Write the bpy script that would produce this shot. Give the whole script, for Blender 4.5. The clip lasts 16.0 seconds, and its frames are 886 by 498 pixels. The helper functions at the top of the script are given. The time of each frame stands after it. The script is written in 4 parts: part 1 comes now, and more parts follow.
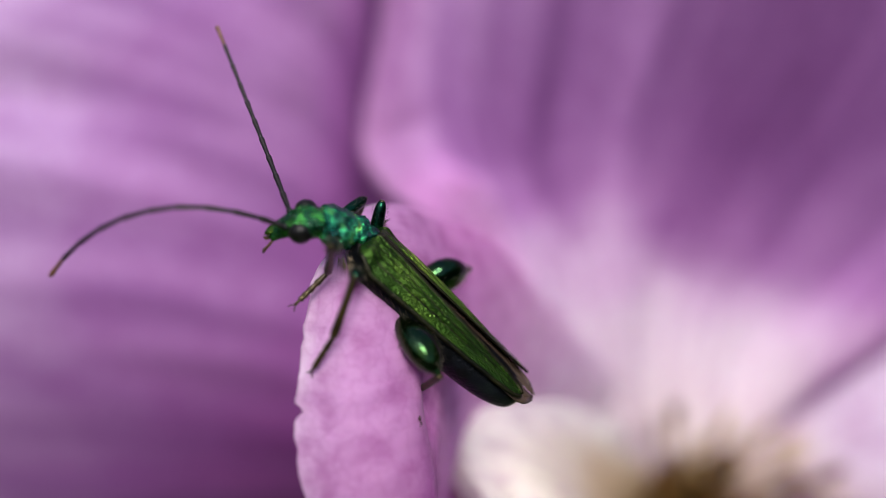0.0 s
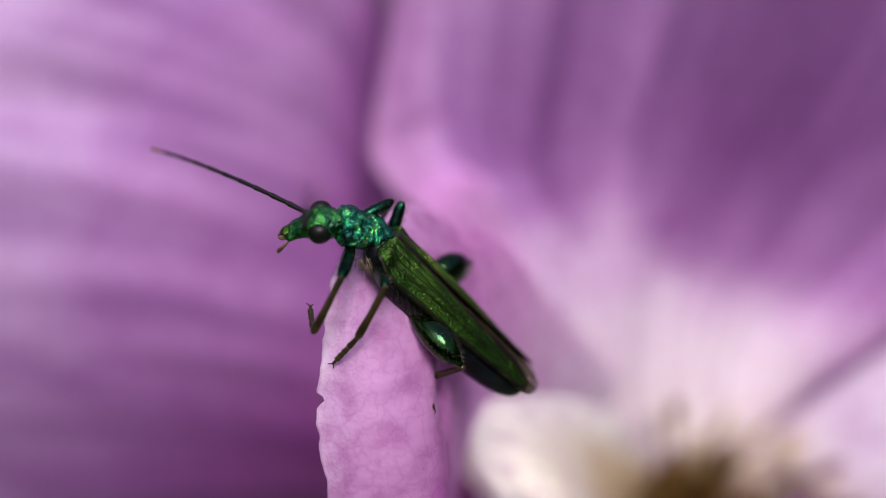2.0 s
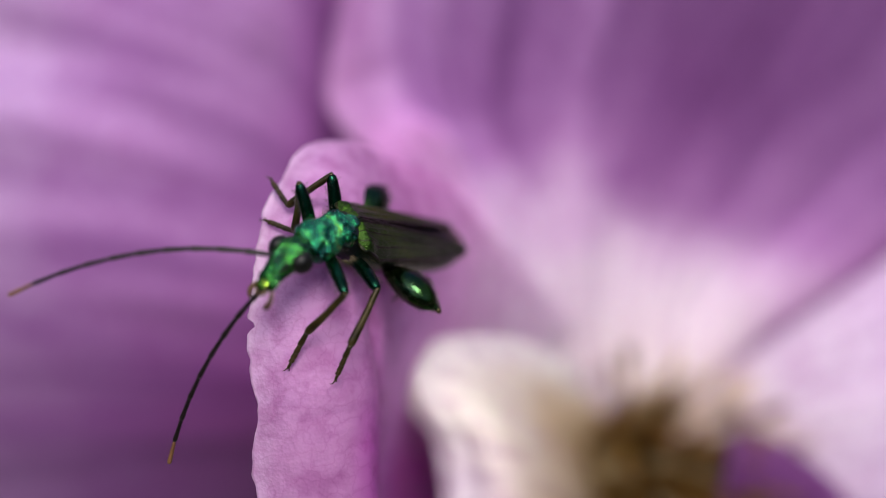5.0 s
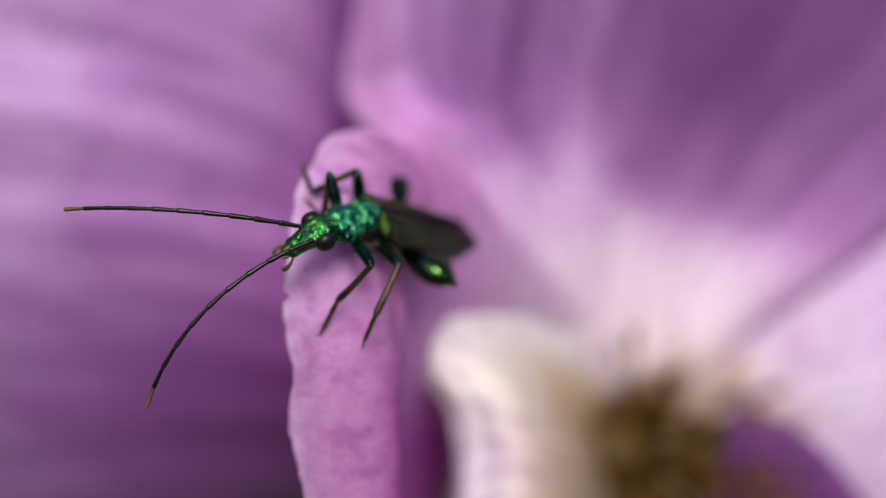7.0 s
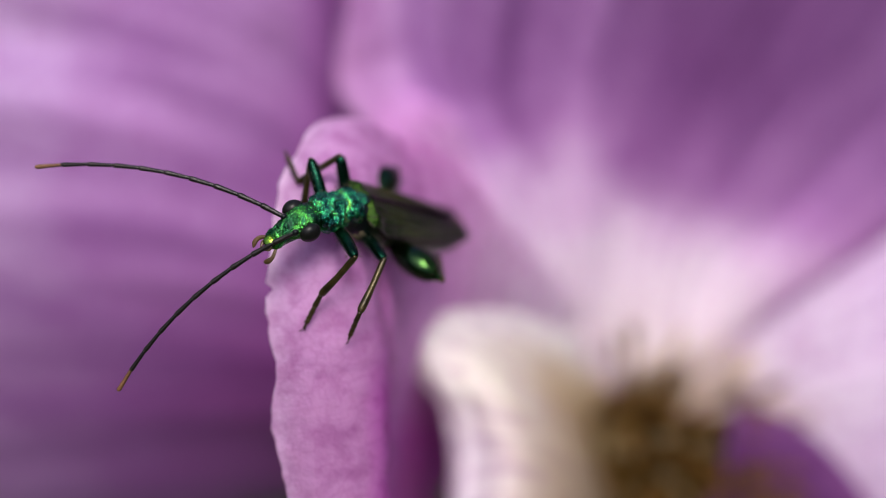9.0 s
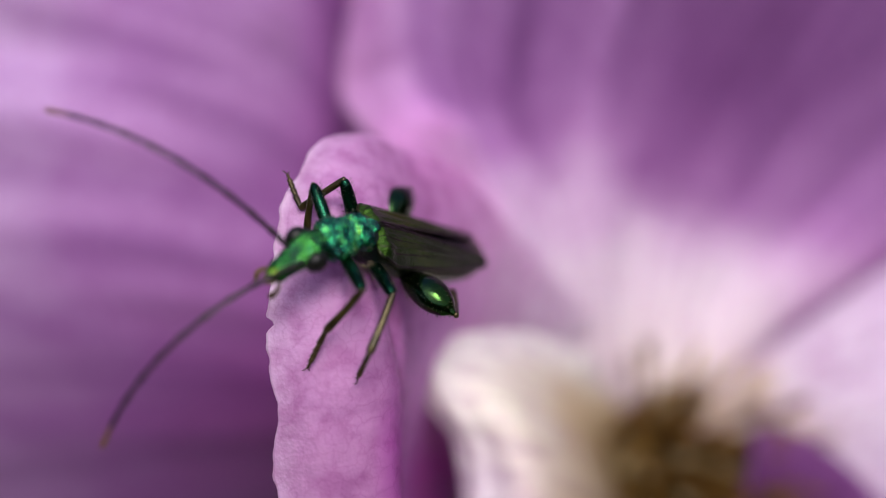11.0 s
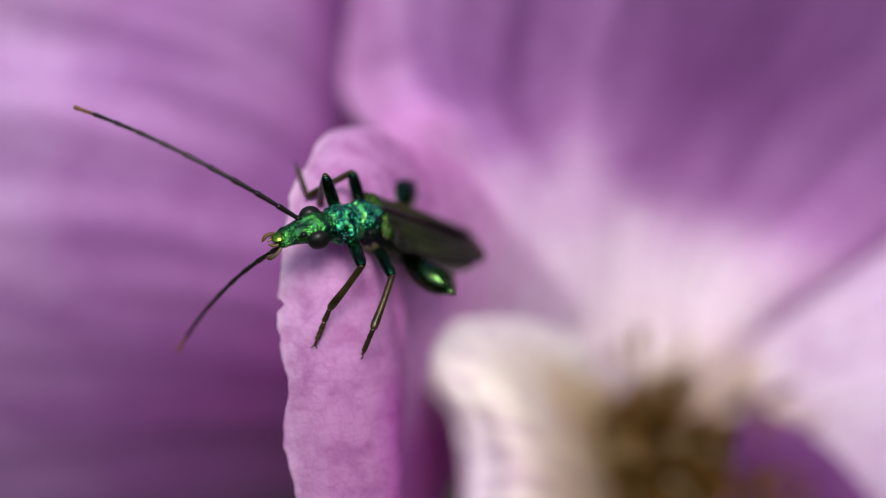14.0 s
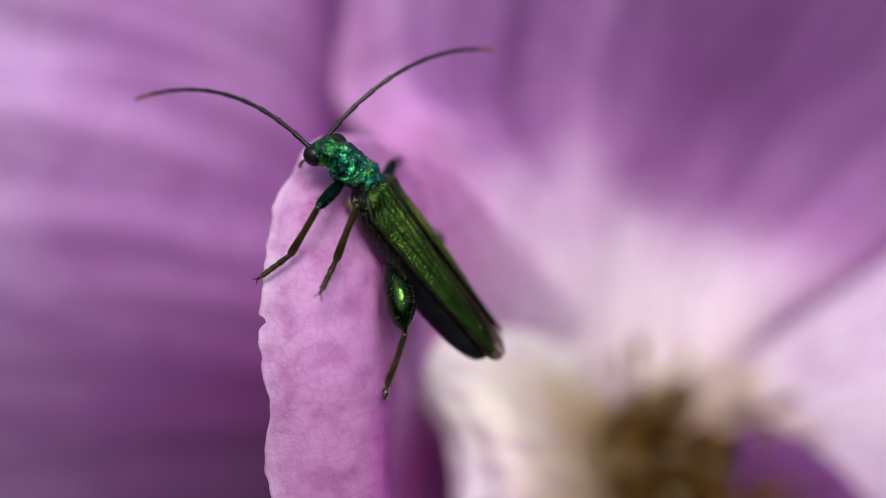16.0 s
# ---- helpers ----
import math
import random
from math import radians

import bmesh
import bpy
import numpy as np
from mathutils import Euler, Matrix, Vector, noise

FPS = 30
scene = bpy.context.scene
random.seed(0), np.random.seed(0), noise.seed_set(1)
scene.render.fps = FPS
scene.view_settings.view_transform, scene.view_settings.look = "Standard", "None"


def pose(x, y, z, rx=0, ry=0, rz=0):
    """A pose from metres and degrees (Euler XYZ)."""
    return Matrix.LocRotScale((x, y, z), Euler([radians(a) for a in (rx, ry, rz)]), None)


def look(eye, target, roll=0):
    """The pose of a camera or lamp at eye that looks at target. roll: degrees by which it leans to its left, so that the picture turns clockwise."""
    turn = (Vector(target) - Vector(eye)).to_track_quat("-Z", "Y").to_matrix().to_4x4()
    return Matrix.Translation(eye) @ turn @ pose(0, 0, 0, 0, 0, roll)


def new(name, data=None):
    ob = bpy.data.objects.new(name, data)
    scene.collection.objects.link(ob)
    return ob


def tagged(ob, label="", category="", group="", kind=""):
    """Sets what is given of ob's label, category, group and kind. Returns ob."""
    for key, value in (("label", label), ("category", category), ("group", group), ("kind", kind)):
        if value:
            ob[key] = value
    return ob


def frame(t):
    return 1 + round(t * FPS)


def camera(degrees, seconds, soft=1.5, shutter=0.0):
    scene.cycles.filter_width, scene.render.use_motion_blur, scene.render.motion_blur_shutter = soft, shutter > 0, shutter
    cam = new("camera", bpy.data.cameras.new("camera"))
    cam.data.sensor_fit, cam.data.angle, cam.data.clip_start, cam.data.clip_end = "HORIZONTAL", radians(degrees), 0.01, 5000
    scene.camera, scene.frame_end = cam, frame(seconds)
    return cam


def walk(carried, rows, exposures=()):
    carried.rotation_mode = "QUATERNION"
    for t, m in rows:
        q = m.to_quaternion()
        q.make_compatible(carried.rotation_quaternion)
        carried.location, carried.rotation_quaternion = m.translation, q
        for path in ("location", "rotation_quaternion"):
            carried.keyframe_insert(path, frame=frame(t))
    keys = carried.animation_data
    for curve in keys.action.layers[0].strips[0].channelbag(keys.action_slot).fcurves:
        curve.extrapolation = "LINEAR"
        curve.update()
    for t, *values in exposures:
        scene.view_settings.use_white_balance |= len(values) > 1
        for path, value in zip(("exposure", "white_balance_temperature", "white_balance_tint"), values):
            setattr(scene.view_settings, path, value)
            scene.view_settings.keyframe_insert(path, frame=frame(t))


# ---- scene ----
MM = 0.001
TILT = pose(0, 0, 0, -35, 0, 0)     # the flower lies back and is looked into from above

# ---- camera ----
cam = camera(65.0, 16.0, 0.6)
cam.data.dof.use_dof = True
cam.data.dof.focus_distance = 0.0204
cam.data.dof.aperture_fstop = 17.0
walk(cam, [(t, TILT @ m) for t, m in [
    (0.0, pose(-0.000839, 0.002569, 0.001521, 93.62, -0.26, 0.65)),
    (0.5, pose(-0.001053, 0.001813, 0.001423, 93.60, -0.26, 0.66)),
    (1.0, pose(-0.001121, 0.001444, 0.001409, 93.67, -0.27, 0.59)),
    (1.5, pose(-0.001232, 0.001410, 0.001490, 93.90, -0.27, 0.81)),
    (2.0, pose(-0.001146, 0.001313, 0.001313, 93.86, -0.27, 0.81)),
    (2.5, pose(-0.001165, 0.001301, 0.001364, 93.84, -0.25, 0.80)),
    (3.0, pose(-0.001165, 0.001570, 0.001345, 93.76, -0.19, 0.67)),
    (3.5, pose(-0.000797, 0.001911, 0.001371, 93.32, -0.25, 0.54)),
    (4.0, pose(0.000011, 0.001547, 0.000897, 92.12, -0.38, -0.16)),
    (4.5, pose(0.000505, 0.001358, 0.000557, 91.06, -0.47, -0.74)),
    (7.0, pose(0.000201, -0.001293, -0.000269, 90.30, -0.10, 0.02)),
    (7.5, pose(0.000336, -0.001216, -0.000228, 90.24, -0.16, 0.17)),
    (8.0, pose(0.000568, -0.001153, -0.000372, 90.03, -0.23, 0.09)),
    (10.5, pose(0.000297, 0.001345, 0.000165, 90.10, 0.15, -0.04)),
    (11.0, pose(0.000124, 0.001494, 0.000377, 90.21, 0.18, 0.17)),
    (11.5, pose(0.000011, 0.001125, 0.000376, 89.84, 0.23, -0.27)),
    (12.0, pose(0.000139, 0.000339, -0.000018, 89.78, 0.14, -0.37)),
    (12.5, pose(0.000000, -0.000001, -0.000001, 90.00, 0.00, -0.00)),
    (13.0, pose(-0.000021, -0.000135, -0.000023, 89.86, 0.14, -0.07)),
    (13.5, pose(-0.000037, 0.000045, 0.000050, 90.02, 0.17, 0.03)),
    (14.0, pose(0.000051, 0.000015, 0.000010, 89.96, 0.16, -0.11)),
    (14.5, pose(-0.000052, 0.000293, 0.000255, 89.90, 0.19, -0.18)),
    (15.0, pose(0.000064, 0.000374, 0.000331, 89.92, 0.14, -0.06)),
    (15.5, pose(0.000046, 0.000502, 0.000421, 89.90, 0.09, 0.04)),
    (16.0, pose(0.000333, 0.001073, 0.000473, 89.92, -0.10, -0.13)),
]])

# ---- daylight: bright hazy garden, softened sun from above ----
SUN_UP, SUN_TURN = 63, 20          # degrees above the horizon; turned from straight behind the eye to its right
world = bpy.data.worlds.new("sky")
scene.world = world
world.use_nodes = True
wn = world.node_tree.nodes
sky = wn.new("ShaderNodeTexSky")
sky.sky_type = "NISHITA"
sky.sun_disc = False
sky.sun_elevation = radians(SUN_UP)
sky.sun_rotation = radians(180 + SUN_TURN)
sky.air_density, sky.dust_density, sky.ozone_density = 1.0, 2.5, 1.0
world.node_tree.links.new(sky.outputs[0], wn["Background"].inputs[0])
wn["Background"].inputs[1].default_value = 0.11

sun = new("sun", bpy.data.lights.new("sun", "SUN"))
sun.data.energy, sun.data.angle, sun.data.color = 2.2, radians(24), (1.0, 0.96, 0.9)
far = Vector((math.sin(radians(SUN_TURN)) * math.cos(radians(SUN_UP)), -math.cos(radians(SUN_TURN)) * math.cos(radians(SUN_UP)), math.sin(radians(SUN_UP))))
sun.matrix_world = look(far, (0, 0, 0))
scene.view_settings.exposure = 0.65

# ---- materials ----
def material(name):
    m = bpy.data.materials.new(name)
    m.use_nodes = True
    return m, m.node_tree.nodes, m.node_tree.links, m.node_tree.nodes["Principled BSDF"]


def ramp(nodes, stops):
    r = nodes.new("ShaderNodeValToRGB")
    e = r.color_ramp.elements
    while len(e) < len(stops):
        e.new(0.5)
    for k, (p, c) in zip(e, stops):
        k.position, k.color = p, (*c, 1) if len(c) == 3 else c
    return r


def mixer(nodes, links, kind, fac, a, b):
    m = nodes.new("ShaderNodeMix")
    m.data_type, m.blend_type = "RGBA", kind
    for socket, value in ((m.inputs["Factor"], fac), (m.inputs[6], a), (m.inputs[7], b)):
        if isinstance(value, (int, float)):
            socket.default_value = value
        elif isinstance(value, tuple):
            socket.default_value = (*value, 1)
        else:
            links.new(value, socket)
    return m.outputs[2]


def petal_material(name, stops, veins=0.5, glow=0.3, relief=0.00005, side=None, streak=0.0, band=(0.62, 1.0), mottle=0.85, fold_shade=None, skew=0.0, gap_shade=None):
    """Thin petal tissue: pigment runs from the rim (0) to the claw (1) along the second UV axis; veins follow the same
    axis.
    side: another run of colour, pigment and painted light together, that takes over across band; fold_shade: (place
    along the rim, depth) of painted fold streaks;
    skew: how far the claw's white climbs towards one side; gap_shade: (from, to, colour) of a shadow painted along one
    side."""
    m, n, l, p = material(name)
    uv = n.new("ShaderNodeUVMap")
    sep = n.new("ShaderNodeSeparateXYZ")
    l.new(uv.outputs[0], sep.inputs[0])
    # blotchy edge of the pigment zones
    co = n.new("ShaderNodeTexCoord")
    blot = n.new("ShaderNodeTexNoise")
    blot.inputs["Scale"].default_value, blot.inputs["Detail"].default_value = 160, 4
    l.new(co.outputs["Object"], blot.inputs["Vector"])
    off = n.new("ShaderNodeMath")
    off.operation = "MULTIPLY_ADD"
    l.new(blot.outputs[0], off.inputs[0])
    off.inputs[1].default_value = 0.22
    l.new(sep.outputs[1], off.inputs[2])
    sub = n.new("ShaderNodeMath")
    sub.operation = "SUBTRACT"
    l.new(off.outputs[0], sub.inputs[0])
    sub.inputs[1].default_value = 0.11 + 0.5 * skew
    lean = n.new("ShaderNodeMath")
    lean.operation = "MULTIPLY_ADD"
    l.new(sep.outputs[0], lean.inputs[0])
    lean.inputs[1].default_value = skew
    l.new(sub.outputs[0], lean.inputs[2])
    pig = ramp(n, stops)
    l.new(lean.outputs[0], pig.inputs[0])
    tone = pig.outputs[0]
    if fold_shade:
        # folds painted in as light and dark streaks that fan out from the claw and fade into it
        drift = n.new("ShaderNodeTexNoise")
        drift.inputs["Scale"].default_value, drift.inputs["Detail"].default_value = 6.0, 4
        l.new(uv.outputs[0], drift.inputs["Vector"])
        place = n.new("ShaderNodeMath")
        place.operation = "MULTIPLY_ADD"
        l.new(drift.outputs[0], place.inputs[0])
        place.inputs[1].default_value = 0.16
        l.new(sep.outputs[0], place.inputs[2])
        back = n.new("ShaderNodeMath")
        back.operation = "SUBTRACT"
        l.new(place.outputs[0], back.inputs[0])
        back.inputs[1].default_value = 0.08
        fan = ramp(n, [(u, (k ** 0.9, k ** 1.35, k ** 0.85)) for u, k in fold_shade])
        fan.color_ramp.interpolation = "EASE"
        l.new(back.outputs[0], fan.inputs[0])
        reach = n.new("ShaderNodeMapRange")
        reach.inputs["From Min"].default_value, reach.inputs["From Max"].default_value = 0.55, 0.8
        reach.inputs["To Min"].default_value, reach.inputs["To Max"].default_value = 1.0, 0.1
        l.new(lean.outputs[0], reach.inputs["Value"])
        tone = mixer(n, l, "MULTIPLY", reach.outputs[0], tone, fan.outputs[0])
    # shadow of the gap between two petals, painted along one side
    if gap_shade:
        edge = n.new("ShaderNodeMapRange")
        edge.inputs["From Min"].default_value, edge.inputs["From Max"].default_value = gap_shade[:2]
        l.new(sep.outputs[0], edge.inputs["Value"])
        tone = mixer(n, l, "MIX", edge.outputs[0], tone, gap_shade[2])
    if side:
        # a second colour run takes over here: pigment, and on some petals painted light
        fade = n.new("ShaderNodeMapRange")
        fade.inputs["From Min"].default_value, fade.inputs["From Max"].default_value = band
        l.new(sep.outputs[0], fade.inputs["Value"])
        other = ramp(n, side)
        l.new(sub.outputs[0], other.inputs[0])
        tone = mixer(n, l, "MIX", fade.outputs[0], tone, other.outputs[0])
    # fine veins that run from rim to claw
    vmap = n.new("ShaderNodeMapping")
    vmap.inputs["Scale"].default_value = (60, 2.5, 1)
    l.new(uv.outputs[0], vmap.inputs[0])
    vein = n.new("ShaderNodeTexNoise")
    vein.inputs["Scale"].default_value, vein.inputs["Detail"].default_value, vein.inputs["Distortion"].default_value = 1.0, 5, 0.5
    l.new(vmap.outputs[0], vein.inputs["Vector"])
    vr = ramp(n, [(0.36, (0.62, 0.42, 0.66)), (0.52, (1, 1, 1)), (0.75, (1.0, 0.98, 1.0))])
    l.new(vein.outputs[0], vr.inputs[0])
    col = mixer(n, l, "MULTIPLY", veins, tone, vr.outputs[0])
    if streak:
        # broad streaks of deeper and paler pigment
        smap = n.new("ShaderNodeMapping")
        smap.inputs["Scale"].default_value = (26, 3.0, 1)
        l.new(uv.outputs[0], smap.inputs[0])
        wide = n.new("ShaderNodeTexNoise")
        wide.inputs["Scale"].default_value, wide.inputs["Detail"].default_value, wide.inputs["Distortion"].default_value = 1.0, 3, 0.35
        l.new(smap.outputs[0], wide.inputs["Vector"])
        sr = ramp(n, [(0.38, (0.46, 0.28, 0.50)), (0.5, (0.82, 0.74, 0.85)), (0.6, (1, 1, 1))])
        l.new(wide.outputs[0], sr.inputs[0])
        col = mixer(n, l, "MULTIPLY", streak, col, sr.outputs[0])
    # cell grain
    cell = n.new("ShaderNodeTexVoronoi")
    cell.inputs["Scale"].default_value = 9000
    l.new(co.outputs["Object"], cell.inputs["Vector"])
    crum = n.new("ShaderNodeTexNoise")
    crum.inputs["Scale"].default_value, crum.inputs["Detail"].default_value = 1100, 8
    l.new(co.outputs["Object"], crum.inputs["Vector"])
    cr = ramp(n, [(0.36, (0.76, 0.58, 0.74)), (0.52, (0.95, 0.92, 0.96)), (0.68, (1, 1, 1))])
    l.new(crum.outputs[0], cr.inputs[0])
    col = mixer(n, l, "MULTIPLY", mottle, col, cr.outputs[0])
    # netted side veins, a little darker; they also paint the shade of fine wrinkles
    net = n.new("ShaderNodeTexVoronoi")
    net.feature = "DISTANCE_TO_EDGE"
    net.inputs["Scale"].default_value = 1300
    wob = n.new("ShaderNodeTexNoise")
    wob.inputs["Scale"].default_value, wob.inputs["Detail"].default_value = 900, 4
    l.new(co.outputs["Object"], wob.inputs["Vector"])
    wadd = n.new("ShaderNodeVectorMath")
    wadd.operation = "MULTIPLY_ADD"
    l.new(wob.outputs["Color"], wadd.inputs[0])
    wadd.inputs[1].default_value = (0.0022, 0.0022, 0.0022)
    l.new(co.outputs["Object"], wadd.inputs[2])
    l.new(wadd.outputs[0], net.inputs["Vector"])
    nr = ramp(n, [(0.0, (0.80, 0.62, 0.76)), (0.07, (0.97, 0.95, 0.97)), (0.2, (1, 1, 1))])
    l.new(net.outputs["Distance"], nr.inputs[0])
    col = mixer(n, l, "MULTIPLY", 0.42, col, nr.outputs[0])
    hsum = n.new("ShaderNodeMath")
    hsum.operation = "MULTIPLY_ADD"
    l.new(cell.outputs["Distance"], hsum.inputs[0])
    hsum.inputs[1].default_value = 0.12
    l.new(crum.outputs[0], hsum.inputs[2])
    bump = n.new("ShaderNodeBump")
    bump.inputs["Strength"].default_value, bump.inputs["Distance"].default_value = 0.6, relief
    l.new(hsum.outputs[0], bump.inputs["Height"])
    l.new(col, p.inputs["Base Color"])
    p.inputs["Roughness"].default_value = 0.55
    p.inputs["Specular IOR Level"].default_value = 0.35
    p.inputs["Sheen Weight"].default_value = 0.03
    l.new(bump.outputs[0], p.inputs["Normal"])
    tr = n.new("ShaderNodeBsdfTranslucent")
    l.new(col, tr.inputs[0])
    mix = n.new("ShaderNodeMixShader")
    mix.inputs[0].default_value = glow
    l.new(p.outputs[0], mix.inputs[1])
    l.new(tr.outputs[0], mix.inputs[2])
    l.new(mix.outputs[0], n["Material Output"].inputs[0])
    return m


CREAM = (0.84, 0.76, 0.60)
# fold streaks and the shade of the lower part are put into the colour
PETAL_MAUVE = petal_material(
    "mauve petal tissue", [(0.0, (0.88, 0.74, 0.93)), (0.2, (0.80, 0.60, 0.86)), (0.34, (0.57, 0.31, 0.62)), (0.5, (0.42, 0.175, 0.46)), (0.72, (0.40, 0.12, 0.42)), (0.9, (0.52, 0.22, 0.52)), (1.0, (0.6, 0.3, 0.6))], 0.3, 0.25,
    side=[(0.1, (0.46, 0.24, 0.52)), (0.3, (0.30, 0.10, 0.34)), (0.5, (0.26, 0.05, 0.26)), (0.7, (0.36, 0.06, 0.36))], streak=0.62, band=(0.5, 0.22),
    fold_shade=[(0, 0.8), (0.08, 0.87), (0.19, 0.68), (0.3, 0.75), (0.37, 0.83), (0.45, 0.89), (0.52, 0.78), (0.58, 0.86), (0.64, 0.76), (0.7, 0.83), (0.76, 0.72), (0.82, 0.8), (0.88, 0.67), (0.94, 0.77), (1, 0.62)])
PETAL_PURPLE = petal_material("deep purple petal tissue", [(0.0, (0.24, 0.08, 0.26)), (0.4, (0.14, 0.035, 0.16)), (1.0, (0.16, 0.045, 0.17))], 0.3, 0.2, streak=0.4)
# the lit turned edge, pucker highlight and dark folds are painted into the colour
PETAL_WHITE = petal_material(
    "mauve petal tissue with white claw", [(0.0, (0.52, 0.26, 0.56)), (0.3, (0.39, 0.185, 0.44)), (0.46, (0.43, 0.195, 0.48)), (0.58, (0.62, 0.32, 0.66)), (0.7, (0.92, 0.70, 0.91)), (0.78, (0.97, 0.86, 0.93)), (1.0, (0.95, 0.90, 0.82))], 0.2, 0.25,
    side=[(0.3, (0.58, 0.28, 0.57)), (0.46, (0.72, 0.38, 0.70)), (0.52, (0.95, 0.48, 0.91)), (0.7, (0.94, 0.50, 0.87)), (0.85, (0.93, 0.84, 0.91))], streak=0.35, band=(0.1, 0.02), mottle=0.6,
    fold_shade=[(0.0, 1.0), (0.1, 0.95), (0.2, 0.84), (0.28, 0.68), (0.34, 0.85), (0.4, 1.0), (0.46, 0.78), (0.55, 0.6), (0.62, 0.58), (0.7, 0.7), (0.8, 0.88), (0.88, 0.95), (1.0, 0.8)], skew=0.12, gap_shade=(0.93, 0.99, (0.30, 0.10, 0.34)))
# dark first stops put the shadow line beside the upper petal into the rim
PETAL_LILAC = petal_material("pale lilac petal tissue", [(0.0, (0.36, 0.13, 0.42)), (0.14, (0.48, 0.24, 0.54)), (0.3, (0.72, 0.52, 0.76)), (0.6, (0.80, 0.69, 0.80)), (0.85, CREAM), (1.0, CREAM)], 0.3, streak=0.3)
# the paler side run stands in for light on the upper back fold
PETAL_PINK = petal_material(
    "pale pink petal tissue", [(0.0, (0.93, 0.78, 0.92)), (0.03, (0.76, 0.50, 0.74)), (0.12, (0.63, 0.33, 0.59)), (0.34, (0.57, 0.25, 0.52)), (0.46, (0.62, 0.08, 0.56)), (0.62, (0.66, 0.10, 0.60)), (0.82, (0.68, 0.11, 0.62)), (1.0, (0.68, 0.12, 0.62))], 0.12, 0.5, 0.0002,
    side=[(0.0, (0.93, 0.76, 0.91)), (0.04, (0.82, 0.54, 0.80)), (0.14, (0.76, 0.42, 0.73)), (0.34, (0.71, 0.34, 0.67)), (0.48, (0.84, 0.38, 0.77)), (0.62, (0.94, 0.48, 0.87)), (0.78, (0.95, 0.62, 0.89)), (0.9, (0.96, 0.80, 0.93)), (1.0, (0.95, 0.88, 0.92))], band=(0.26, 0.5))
PETAL_CREAM = petal_material(
    "cream petal claw tissue", [(0.0, (0.92, 0.88, 0.84)), (0.4, (0.95, 0.91, 0.82)), (0.66, (0.92, 0.85, 0.68)), (0.8, (0.72, 0.58, 0.34)), (0.93, (0.30, 0.19, 0.06)), (1.0, (0.2, 0.12, 0.03))], 0.2, streak=0.3, mottle=0.3,
    side=[(0.0, (0.88, 0.80, 0.88)), (0.4, (0.88, 0.80, 0.84)), (0.7, (0.72, 0.58, 0.40)), (1.0, (0.2, 0.12, 0.03))], band=(0.4, 0.15))


def noisy(name, a, b, scale, rough, bump=0.0, dist=0.0, metal=0.0, coat=0.0):
    """A mottled surface between two colours, with relief of the same grain."""
    m, n, l, p = material(name)
    co = n.new("ShaderNodeTexCoord")
    t = n.new("ShaderNodeTexNoise")
    t.inputs["Scale"].default_value, t.inputs["Detail"].default_value = scale, 6
    l.new(co.outputs["Object"], t.inputs["Vector"])
    r = ramp(n, [(0.35, a), (0.65, b)])
    l.new(t.outputs[0], r.inputs[0])
    l.new(r.outputs[0], p.inputs["Base Color"])
    p.inputs["Roughness"].default_value, p.inputs["Metallic"].default_value, p.inputs["Coat Weight"].default_value = rough, metal, coat
    if bump:
        bn = n.new("ShaderNodeBump")
        bn.inputs["Strength"].default_value, bn.inputs["Distance"].default_value = bump, dist
        l.new(t.outputs[0], bn.inputs["Height"])
        l.new(bn.outputs[0], p.inputs["Normal"])
    return m


GRASS = noisy("meadow green", (0.02, 0.05, 0.012), (0.07, 0.13, 0.03), 9, 0.9, 0.5, 0.02)
LEAF = noisy("leaf green", (0.03, 0.08, 0.02), (0.06, 0.14, 0.035), 300, 0.5, 0.3, 0.0003)
STEM = noisy("stem green", (0.06, 0.11, 0.03), (0.11, 0.17, 0.06), 400, 0.6, 0.3, 0.0003)
ANTHER = noisy("olive brown anther", (0.045, 0.016, 0.001), (0.20, 0.09, 0.004), 900, 0.8, 0.5, 0.0002)
# for the unseen ring that keeps out low sky
SKY_BLOCK = noisy("sky-blocking hedge green", (0.008, 0.018, 0.005), (0.04, 0.075, 0.02), 14, 0.8, 0.8, 0.03)
THREAD = noisy("brown filament", (0.10, 0.04, 0.003), (0.27, 0.14, 0.015), 700, 0.7, 0.3, 0.0001)
FILAMENT = noisy("cream filament", (0.46, 0.34, 0.15), (0.72, 0.6, 0.38), 500, 0.6, 0.2, 0.0001)

# ---- shaping ----
def mesh_object(name, bm, mat, parent=None, label="", smooth=True):
    me = bpy.data.meshes.new(name)
    bm.normal_update()
    bm.to_mesh(me)
    bm.free()
    if smooth:
        me.polygons.foreach_set("use_smooth", [True] * len(me.polygons))
    if mat:
        me.materials.append(mat)
    ob = new(name, me)
    if parent:
        ob.parent = parent
    if label:
        ob["label"] = label
    return ob


def part(name, bm, mat, parent, label="", smooth=True):
    return mesh_object(name, bm, mat, parent, label, smooth)


def bezier(p, t):
    a, b, c, d = (Vector(q) for q in p)
    s = 1 - t
    return a * s ** 3 + b * 3 * s * s * t + c * 3 * s * t * t + d * t ** 3


def catmull(p, t):
    """A smooth curve through the points p, t from 0 to 1."""
    k = min(int(t * (len(p) - 1)), len(p) - 2)
    f = t * (len(p) - 1) - k
    a = p[k - 1] if k else p[0] * 2 - p[1]
    b, c = p[k], p[k + 1]
    d = p[k + 2] if k + 2 < len(p) else c * 2 - b
    return 0.5 * (b * 2 + (c - a) * f + (a * 2 - b * 5 + c * 4 - d) * f * f + (b * 3 - a - c * 3 + d) * f ** 3)


